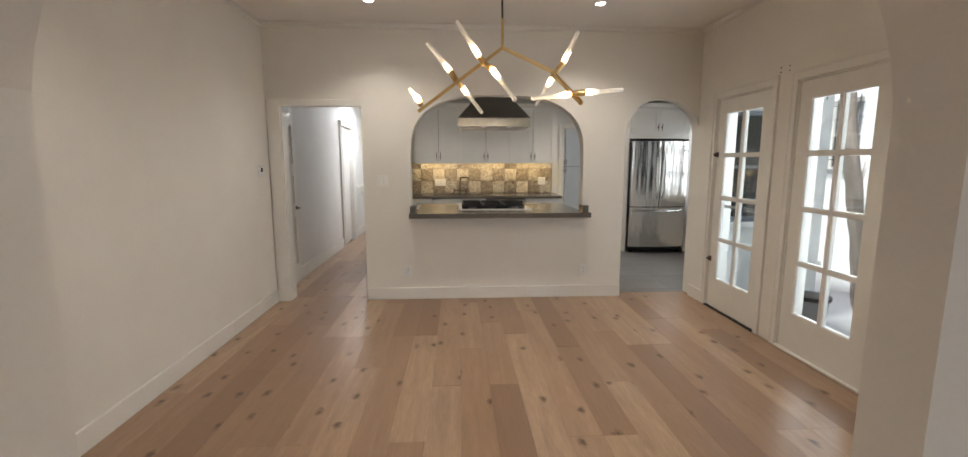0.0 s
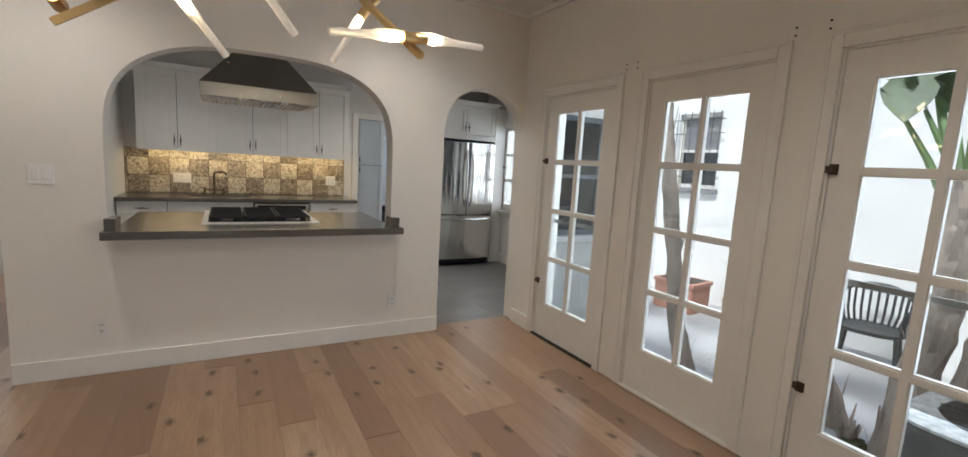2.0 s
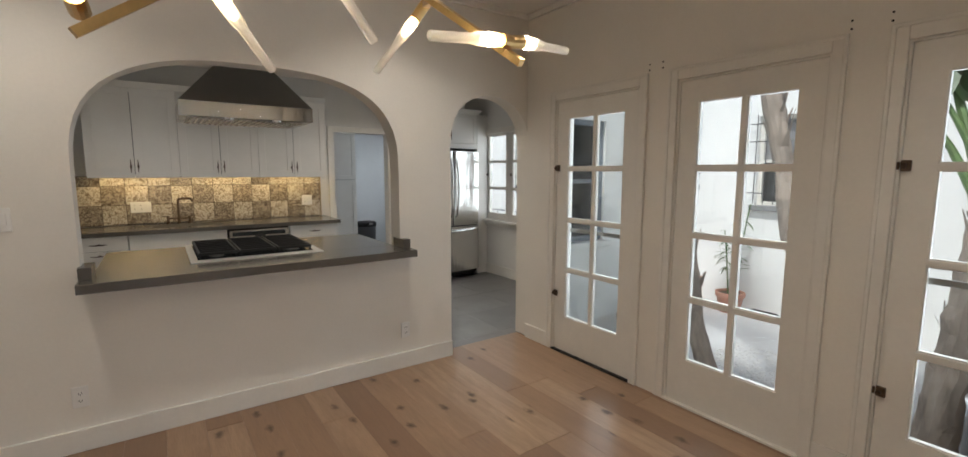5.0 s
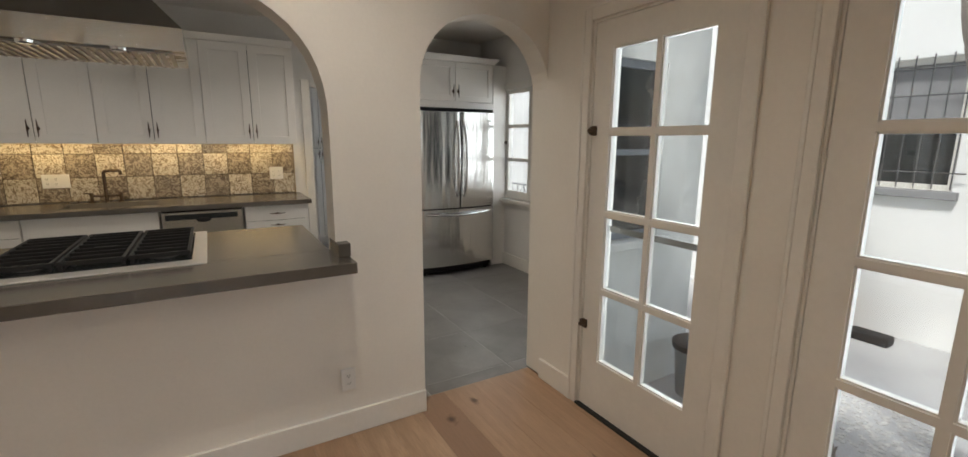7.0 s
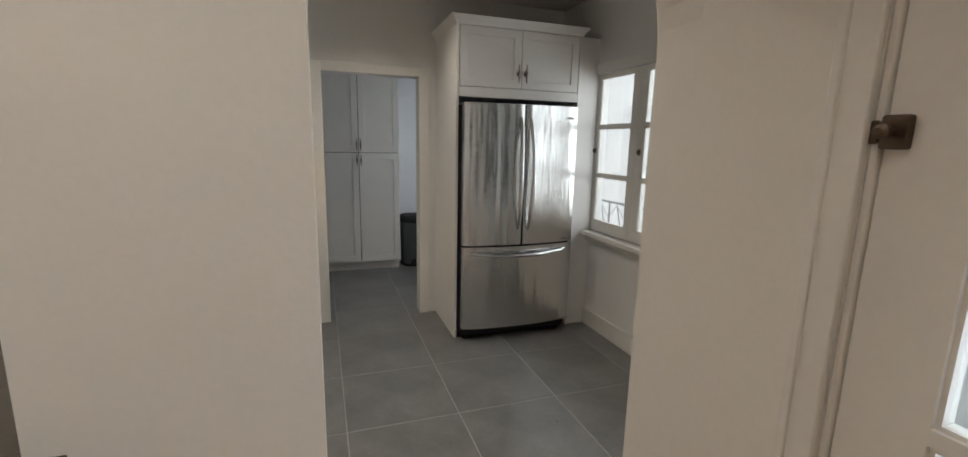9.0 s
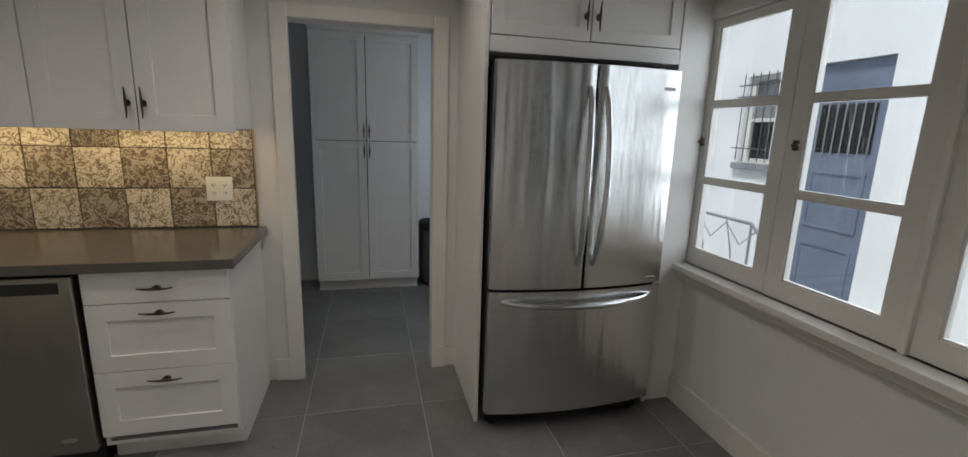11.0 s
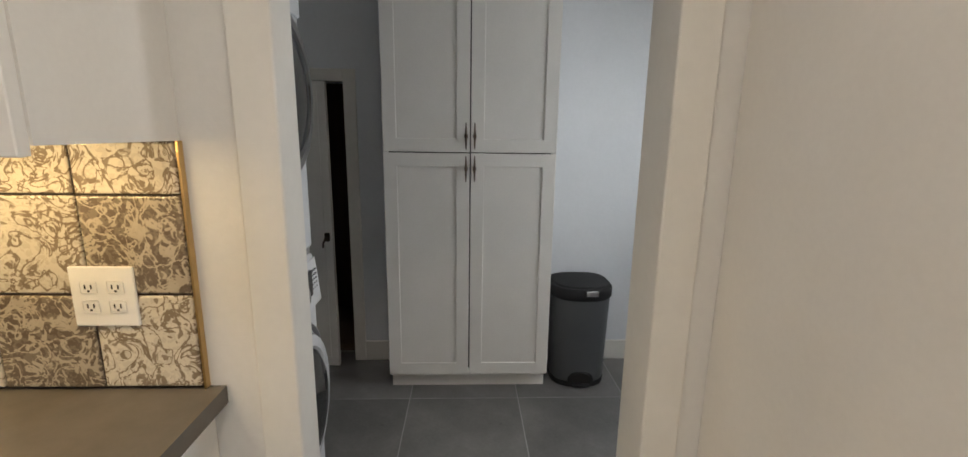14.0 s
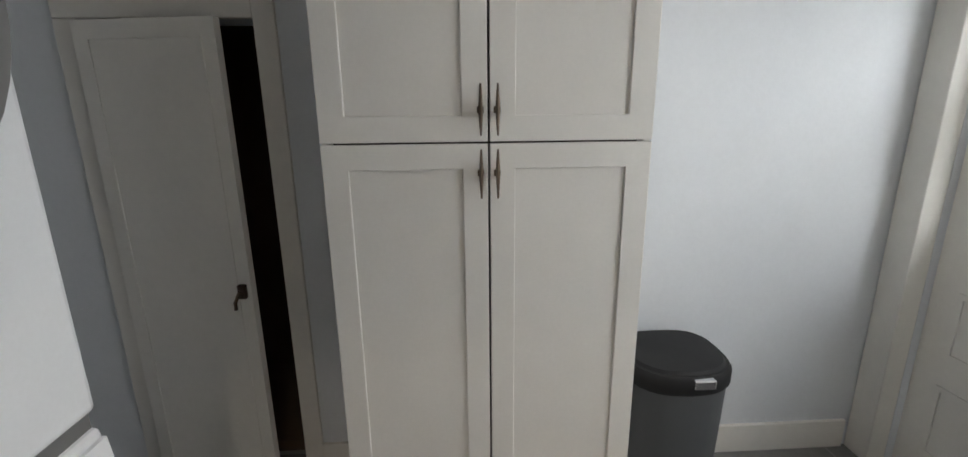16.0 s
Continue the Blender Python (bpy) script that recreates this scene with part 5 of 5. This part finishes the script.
for k in range(5):
    y = 1.72 - k * 0.38
    part("baluster", rod([(0, y, 0.90), (0, y - 0.10, 0.6), (0, y - 0.12, 0.3), (0, y - 0.02, 0.0)], 0.008, 6), SILL_GREY, o)
    part("swag", rod([(0, y, 0.88), (0, y - 0.19, 0.70), (0, y - 0.38, 0.88)], 0.006, 6), SILL_GREY, o)

# far garden wall with iron pickets and a dark gate
o = thing("garden_wall", "white garden wall with a dark gate and iron pickets", "wall", "", (6.6, -1.0, G))
part("wall", slab("x", 0.0, 0.2, rect(-5.0, 0.0, 3.28, 2.1), [rect(2.55, 0.85, 3.22, 2.05)]), STUCCO, o)
part("gate", box(0.05, 2.55, 0.85, 0.12, 3.22, 2.05), SILL_GREY, o, "dark slatted shutter")
for k in range(5):
    part("gate_bar", rod([(-0.03, 2.6 + 0.14 * k, 0.88), (-0.03, 2.6 + 0.14 * k, 2.2)], 0.009, 6), BLACK, o)
for k in range(22):
    part("picket", rod([(0.1, 0.6 + 0.125 * k, 2.1), (0.1, 0.6 + 0.125 * k, 2.62), (0.1, 0.6 + 0.125 * k, 2.68)], 0.01, 6, taper=[0.01, 0.01, 0.001]), BLACK, o)
for z in (2.16, 2.52):
    part("rail", rod([(0.1, 0.5, z), (0.1, 3.28, z)], 0.012, 6), BLACK, o)
setting("backdrop_wall", box(9.0, -20, G, 9.3, 3, 1.9), STUCCO, "distant pale garden wall", "wall")

# ---- trees ----
random.seed(23)


def trunk_mesh(pts, radii, sides=14):
    """A shaggy stem: ringed, ragged leaf bases down its length."""
    fine, rad = [], []
    for (a, b), (r0, r1) in zip(zip(pts, pts[1:]), zip(radii, radii[1:])):
        for k in range(7):
            w = k / 7
            fine.append(Vector(a).lerp(Vector(b), w))
            rad.append((r0 + (r1 - r0) * w) * (1 + 0.14 * ((len(rad) * 0.37) % 1) + random.uniform(-0.06, 0.06)))
    fine.append(Vector(pts[-1]))
    rad.append(radii[-1])
    bm = rod(fine, 0.1, sides, taper=rad)
    for v in bm.verts:
        v.co += Vector((noise.noise(v.co * 9), noise.noise(v.co * 9 + Vector((7, 0, 0))), 0)) * 0.018
    for k in range(44):
        i = random.randrange(len(fine) - 1)
        a = random.uniform(0, 2 * math.pi)
        out = Vector((math.cos(a), math.sin(a), 0))
        p = fine[i] + out * rad[i] * 0.9
        q = p + out * random.uniform(0.015, 0.06) + Vector((0, 0, random.uniform(0.08, 0.24)))
        side = Vector((-out.y, out.x, 0)) * random.uniform(0.015, 0.04)
        bm.faces.new([bm.verts.new(x) for x in (p - side, p + side, q + side * 0.3, q - side * 0.2)])
    return bm


def paddle(base, tip, width, droop=0.1, notch=0.0):
    """A long paddle leaf with a folded midrib, a wavy edge and torn slits."""
    bm = bmesh.new()
    b, t = Vector(base), Vector(tip)
    d = t - b
    side = d.cross(Vector((0, 0, 1)))
    side = side.normalized() if side.length > 0.01 else Vector((0, 1, 0))
    n = 18
    rows = []
    for k in range(n + 1):
        w = k / n
        c = b + d * w + Vector((0, 0, -droop * w * w))
        h = width * math.sin(math.pi * min(1, 0.06 + 0.94 * w)) ** 0.65 * (1 + 0.08 * math.sin(k * 2.1))
        tear = 0.55 if notch and k % 5 == 3 else 1.0
        rows.append([bm.verts.new(c - side * h * tear + Vector((0, 0, h * 0.25))), bm.verts.new(c), bm.verts.new(c + side * h * tear + Vector((0, 0, h * 0.25)))])
    for p, q in zip(rows, rows[1:]):
        bm.faces.new((p[0], p[1], q[1], q[0]))
        bm.faces.new((p[1], p[2], q[2], q[1]))
    bmesh.ops.solidify(bm, geom=bm.faces[:], thickness=0.002)
    return bm


def bird_of_paradise(name, label, pts, radii, leaves):
    base = Vector(pts[0])
    o = thing(name, label, "tree", "", base)
    part("trunk", trunk_mesh([Vector(p) - base for p in pts], radii), BARK, o)
    for (p0, p1, tip, w) in leaves:
        a, m, e = (Vector(q) - base for q in (p0, p1, tip))
        s = part("stalk", rod([a, a.lerp(m, 0.5) + Vector((0, 0, 0.03)), m], 0.02, 8, taper=[0.035, 0.02, 0.012]), LEAF_PALE, o)
        part("leaf", paddle(m, e, w, 0.12, 1.0), LEAF, s, "broad green paddle leaf", True)
    return o


bird_of_paradise("palm_tree", "slim shaggy palm trunk rising from the courtyard paving", [(3.66, 3.66, G), (3.55, 3.76, 0.2), (3.5, 3.84, 0.9), (3.46, 3.98, 1.7), (3.42, 4.08, 2.5), (3.4, 4.12, 3.2)], [0.085, 0.065, 0.06, 0.055, 0.055, 0.05],
                 [((3.4, 4.12, 3.1), (3.3, 4.4, 3.6), (3.2, 4.5, 2.6), 0.16), ((3.4, 4.12, 3.2), (3.8, 4.0, 3.8), (4.5, 3.9, 3.7), 0.2), ((3.4, 4.12, 3.2), (3.3, 3.6, 3.8), (3.2, 3.0, 3.7), 0.2), ((3.4, 4.1, 3.0), (3.26, 4.06, 2.9), (3.26, 4.03, 2.1), 0.05)])
bird_of_paradise("palm_tree", "leaning shaggy palm trunk beyond the fixed glazed panel", [(4.15, 2.72, G), (4.0, 2.95, 0.4), (3.75, 3.18, 1.0), (3.7, 3.22, 1.5), (3.7, 3.36, 2.1), (3.7, 3.5, 3.0)], [0.09, 0.06, 0.06, 0.06, 0.075, 0.06],
                 [((3.7, 3.5, 2.9), (4.0, 3.6, 3.5), (4.6, 3.7, 3.5), 0.2), ((3.7, 3.5, 2.9), (3.5, 3.7, 3.5), (3.3, 4.2, 3.3), 0.2)])
bird_of_paradise("giant_bird_of_paradise", "tall bird-of-paradise plant with green paddle leaves", [(3.78, 2.28, G), (3.8, 2.2, 0.5), (3.8, 2.15, 1.1), (3.8, 2.16, 1.55)], [0.105, 0.095, 0.085, 0.08],
                 [((3.8, 2.16, 1.35), (3.78, 2.40, 1.92), (3.74, 2.62, 2.65), 0.17), ((3.8, 2.18, 1.4), (3.8, 2.28, 1.95), (3.7, 2.36, 2.55), 0.16), ((3.8, 2.14, 1.4), (3.84, 2.14, 1.98), (3.9, 2.10, 2.8), 0.15),
                  ((3.82, 2.12, 1.35), (3.9, 2.0, 1.85), (4.1, 1.8, 2.5), 0.14), ((3.8, 2.2, 1.3), (3.85, 2.30, 1.9), (4.0, 2.5, 2.5), 0.14), ((3.8, 2.1, 1.2), (3.78, 2.02, 1.75), (3.72, 1.9, 2.4), 0.12), ((3.8, 2.2, 1.3), (3.76, 2.5, 1.9), (3.7, 2.8, 2.3), 0.14), ((3.8, 2.16, 1.3), (3.9, 2.22, 2.0), (4.1, 2.3, 2.7), 0.14), ((3.8, 2.12, 1.3), (3.8, 2.08, 1.8), (3.76, 2.0, 2.55), 0.11), ((3.8, 2.2, 1.4), (3.95, 2.56, 2.55), (3.6, 2.43, 1.95), 0.2)])
bird_of_paradise("giant_bird_of_paradise", "leaning bird-of-paradise trunk beside the condenser", [(3.82, 2.06, G), (3.82, 1.98, 0.5), (3.8, 1.92, 1.1), (3.8, 1.85, 1.6), (3.8, 1.79, 2.1), (3.78, 1.7, 2.9)], [0.085, 0.068, 0.06, 0.055, 0.058, 0.05],
                 [((3.8, 1.8, 2.0), (3.9, 1.62, 2.15), (4.0, 1.35, 1.95), 0.07), ((3.8, 1.7, 2.8), (3.9, 1.9, 3.3), (4.2, 2.4, 3.2), 0.2), ((3.8, 1.7, 2.8), (3.9, 1.4, 3.3), (4.1, 0.9, 3.1), 0.2)])
bird_of_paradise("ground_plant", "low plant with broad green leaves by the condenser", [(4.2, 1.72, G), (4.2, 1.70, -0.05)], [0.03, 0.02],
                 [((4.2, 1.7, -0.1), (4.1, 1.72, 0.55), (3.86, 1.80, 0.42), 0.09), ((4.2, 1.7, -0.1), (4.15, 1.66, 0.80), (3.9, 1.60, 0.72), 0.09), ((4.2, 1.7, -0.1), (4.3, 1.6, 0.6), (4.4, 1.4, 0.6), 0.09)])
bird_of_paradise("ground_plant", "bright green low plant at the foot of a trunk", [(3.72, 2.48, G), (3.72, 2.48, -0.30)], [0.02, 0.012],
                 [((3.72, 2.48, -0.32), (3.70, 2.46, -0.22), (3.62, 2.42, -0.15), 0.05), ((3.72, 2.48, -0.32), (3.74, 2.5, -0.2), (3.8, 2.56, -0.15), 0.05), ((3.72, 2.48, -0.32), (3.72, 2.44, -0.2), (3.7, 2.36, -0.2), 0.05)])

# ---- pots ----


def pot(name, label, at, r, h):
    o = thing(name, label, "plant pot", "", at)
    part("pot", lathe([(r * 0.7, 0), (r * 0.95, h * 0.78), (r * 1.06, h * 0.80), (r * 1.06, h), (r * 0.92, h), (r * 0.88, h * 0.88)], 28), TERRACOTTA, o, smooth=True)
    part("soil", lathe([(r * 0.88, h * 0.80), (r * 0.88, h * 0.885)], 20), SOIL, o)
    return o


o = pot("potted_plant", "leafy shrub in a round terracotta pot by the house wall", (5.95, 4.68, G), 0.17, 0.27)
for k in range(5):
    a = k * 1.3
    top = (0.16 * math.cos(a) + 0.04, 0.14 * math.sin(a), 0.75 + 0.17 * k)
    s = part("stem", rod([(0.03 * math.cos(a), 0.03 * math.sin(a), 0.22), (top[0] * 0.5, top[1] * 0.6, top[2] * 0.6), top], 0.008, 6), LEAF_PALE, o)
    for j in range(16):
        b2 = Vector((0.03 * math.cos(a), 0.03 * math.sin(a), 0.22)).lerp(Vector(top), random.uniform(0.45, 1.0))
        w = random.uniform(0, 2 * math.pi)
        part("leaf", paddle(b2, b2 + Vector((math.cos(w) * 0.16, math.sin(w) * 0.16, random.uniform(-0.05, 0.10))), 0.012, 0.05), LEAF_PALE, s)
o = thing("planter_box", "pale terracotta rectangular planter on the paving", "planter", "", (5.65, 5.30, G))
o.rotation_euler = (0, 0, radians(8))
bm = slab("x", -0.24, 0.24, rect(-0.28, 0.0, 0.28, 0.40))
bmesh.ops.bevel(bm, geom=bm.edges[:], offset=0.015, segments=2, affect="EDGES")
part("box", bm, TERRACOTTA, o)
part("rim", slab("x", -0.255, 0.255, rect(-0.295, 0.36, 0.295, 0.41)), TERRACOTTA, o)
part("soil", box(-0.20, -0.24, 0.405, 0.20, 0.24, 0.4145), SOIL, o)

# condenser unit
o = thing("air_conditioner", "grey round-topped air conditioning condenser", "air conditioner", "", (3.28, 1.70, G))
part("body", loft([(0.36, 0.36, 0.05), (0.36, 0.36, 0.68), (0.33, 0.33, 0.72)], p=4.5), METAL_GREY, o, smooth=True)
part("base", loft([(0.38, 0.38, 0.0), (0.38, 0.38, 0.05)], p=4.5), CONCRETE, o)
part("top_rim", loft([(0.366, 0.366, 0.706), (0.368, 0.368, 0.722), (0.35, 0.35, 0.730)], p=4.5), surface("mottled_rim", (0.58, 0.58, 0.57), 0.6, vary=0.3, scale=18), o, "pale mottled top rim", True)
part("fan_well", lathe([(0.262, 0.7305), (0.262, 0.734), (0.25, 0.734), (0.245, 0.732)], 36), BLACK, o)
for k in range(9):
    r = 0.03 + 0.027 * k
    part("grille_ring", rod([(r * math.cos(2 * math.pi * j / 28), r * math.sin(2 * math.pi * j / 28), 0.747) for j in range(29)], 0.003, 5), BLACK, o)
for k in range(16):
    a = 2 * math.pi * k / 16
    part("grille_spoke", rod([(0.02 * math.cos(a), 0.02 * math.sin(a), 0.744), (0.27 * math.cos(a), 0.27 * math.sin(a), 0.738)], 0.003, 5), BLACK, o)
o = thing("storage_drum", "white enamel drum standing in the courtyard", "drum", "", (5.9, 1.85, G))
part("drum", lathe([(0.24, 0), (0.25, 0.02), (0.25, 0.42), (0.26, 0.44), (0.25, 0.46), (0.25, 0.86), (0.22, 0.92), (0.05, 0.95)], 32), TANK, o, smooth=True)
part("drum_lid", lathe([(0.255, 0.86), (0.265, 0.875), (0.255, 0.89)], 32), SILL_GREY, o)


def garden_chair(at, yaw):
    """A low armchair: a slatted back curving round into arms, a dished seat, four splayed legs."""
    o = thing("garden_chair", "dark resin garden armchair with a curved slatted back", "chair", "", at)
    o.rotation_euler = (0, 0, radians(yaw))

    def arc(w, r, z):
        return (r * 1.05 * math.sin(w), r * math.cos(w), z)
    turn = [radians(-125 + 250 * k / 24) for k in range(25)]
    part("top_rail", rod([arc(w, 0.29, 0.64 + 0.17 * max(0.0, math.cos(w)) ** 0.8) for w in turn], 0.022, 8), CHAIR_RESIN, o)
    part("seat", loft([(0.25, 0.24, 0.37), (0.275, 0.26, 0.385), (0.275, 0.26, 0.41), (0.23, 0.22, 0.40)], p=2.8), CHAIR_RESIN, o, smooth=True)
    for k in range(13):
        w = radians(-78 + 13 * k)
        part("back_slat", rod([arc(w, 0.24, 0.40), arc(w, 0.275, 0.53), arc(w, 0.288, 0.64 + 0.17 * max(0.0, math.cos(w)) ** 0.8)], 0.013, 6), CHAIR_RESIN, o)
    for u in (-1, 1):
        part("arm_post", rod([(u * 0.24, -0.17, 0.39), (u * 0.26, -0.17, 0.64)], 0.018, 8), CHAIR_RESIN, o)
        for v in (-1, 1):
            part("leg", rod([(u * 0.21, v * 0.19, 0.38), (u * 0.25, v * 0.25, 0.0)], 0.02, 8), CHAIR_RESIN, o)
    return o


garden_chair((5.82, 3.2, G), -75)
o = thing("garden_bin", "dark grey plastic tub beside the stucco wall", "tub", "", (3.72, 4.52, G))
part("tub", lathe([(0.12, 0), (0.15, 0.36), (0.165, 0.37), (0.165, 0.39), (0.15, 0.39), (0.14, 0.30)], 28), PLASTIC_GREY, o, smooth=True)
part("liner", lathe([(0.168, 0.36), (0.17, 0.40), (0.14, 0.41)], 20), PLASTIC_BLACK, o)
o = thing("drip_box", "low black box beside the potted plant", "box", "", (5.98, 4.28, G))
part("case", box(-0.08, -0.16, 0, 0.08, 0.16, 0.09, 0.02), PLASTIC_BLACK, o)
# kitchen window seen from the courtyard
o = thing("stucco_window", "dark sash window with a pale sill in the stucco wall", "window", "", (3.19, BAR + 0.02, 0.80))
part("frame", slab("y", 0.03, 0.08, rect(-0.33, 0.0, 0.33, 1.18), [rect(-0.28, 0.05, 0.28, 0.57), rect(-0.28, 0.61, 0.28, 1.13)]), SLATE, o)
part("pane", box(-0.29, 0.055, 0.04, 0.29, 0.06, 1.14), DARK_GLASS, o)
part("sill", box(-0.40, -0.07, -0.06, 0.40, 0.03, 0.0, 0.008), STUCCO_WORN, o)
# pebble patch round the trunk
random.seed(3)
bm = bmesh.new()
for k in range(420):
    u, v = random.uniform(0, 0.9), random.uniform(0, 0.7)
    g = bmesh.ops.create_icosphere(bm, subdivisions=1, radius=random.uniform(0.012, 0.022))
    bmesh.ops.transform(bm, matrix=Matrix.LocRotScale((4.0 + u, 3.35 + v, G), None, (1, 1, 0.45)), verts=g["verts"])
tagged(link_mesh("pebbles", bm, surface("pale_pebble", (0.55, 0.54, 0.52), 0.8, vary=0.2, scale=20)), "pale pebbles set in the paving", "pebbles", kind="stuff")

# ---- floor pieces ----
random.seed(5)
plank_meshes = {}


def plank(x0, x1, y0, y1, floor_ob):
    key = (round(x1 - x0, 3), round(y1 - y0, 2))
    w, d = key
    if key not in plank_meshes:
        bm = box(-w / 2 + 0.0003, -d / 2 + 0.0003, -0.014, w / 2 - 0.0003, d / 2 - 0.0003, 0.0, 0.0006, segments=1)
        me = bpy.data.meshes.new("plank")
        bm.to_mesh(me)
        bm.free()
        me.materials.append(OAK)
        plank_meshes[key] = me
    ob = new("plank", plank_meshes[key])
    ob.parent = floor_ob
    ob.location = ((x0 + x1) / 2, (y0 + y1) / 2, 0)


def lay(x0, x1, y0, y1, w, floor_ob):
    x = x0
    while x < x1 - 0.01:
        xe = min(x + w, x1)
        y = y0 - random.choice((0.3, 0.6, 0.9, 1.2, 1.5))
        while y < y1 - 0.01:
            ye = y + random.choice((1.2, 1.5, 1.8, 2.1))
            a, b = max(y, y0), min(ye, y1)
            if y1 - b < 0.15:
                b = ye = y1
            if b - a > 0.02:
                plank(x, xe, a, b, floor_ob)
            y = ye
        x = xe


floor_ob, hall_ob, kitchen_ob = bpy.data.objects["floor"], bpy.data.objects["floor_hall"], bpy.data.objects["floor_kitchen"]
lay(-1.93, 2.48, 0.7, BAR + 0.12, 0.19, floor_ob)
lay(-4.0, 4.0, -4.0, 0.7, 0.19, floor_ob)
lay(-1.99, -1.0, BAR + 0.12, 11.5, 0.19, hall_ob)
tile_meshes = {}
for i in range(-5, 5):
    for j in range(-1, 9):
        x0, x1 = max(1.79 + 0.6 * i, -0.88), min(2.39 + 0.6 * i, 3.88)
        y0, y1 = max(5.0 + 0.6 * j, BAR + 0.12), min(5.6 + 0.6 * j, LB + 0.1)
        if x1 - x0 < 0.03 or y1 - y0 < 0.03:
            continue
        key = (round(x1 - x0, 3), round(y1 - y0, 3))
        if key not in tile_meshes:
            bm = box(-key[0] / 2 + 0.0025, -key[1] / 2 + 0.0025, -0.006, key[0] / 2 - 0.0025, key[1] / 2 - 0.0025, 0.0, 0.0015, segments=1)
            me = bpy.data.meshes.new("tile")
            bm.to_mesh(me)
            bm.free()
            me.materials.append(TILE)
            tile_meshes[key] = me
        ob = new("tile", tile_meshes[key])
        ob.parent = kitchen_ob
        ob.location = ((x0 + x1) / 2, (y0 + y1) / 2, 0)
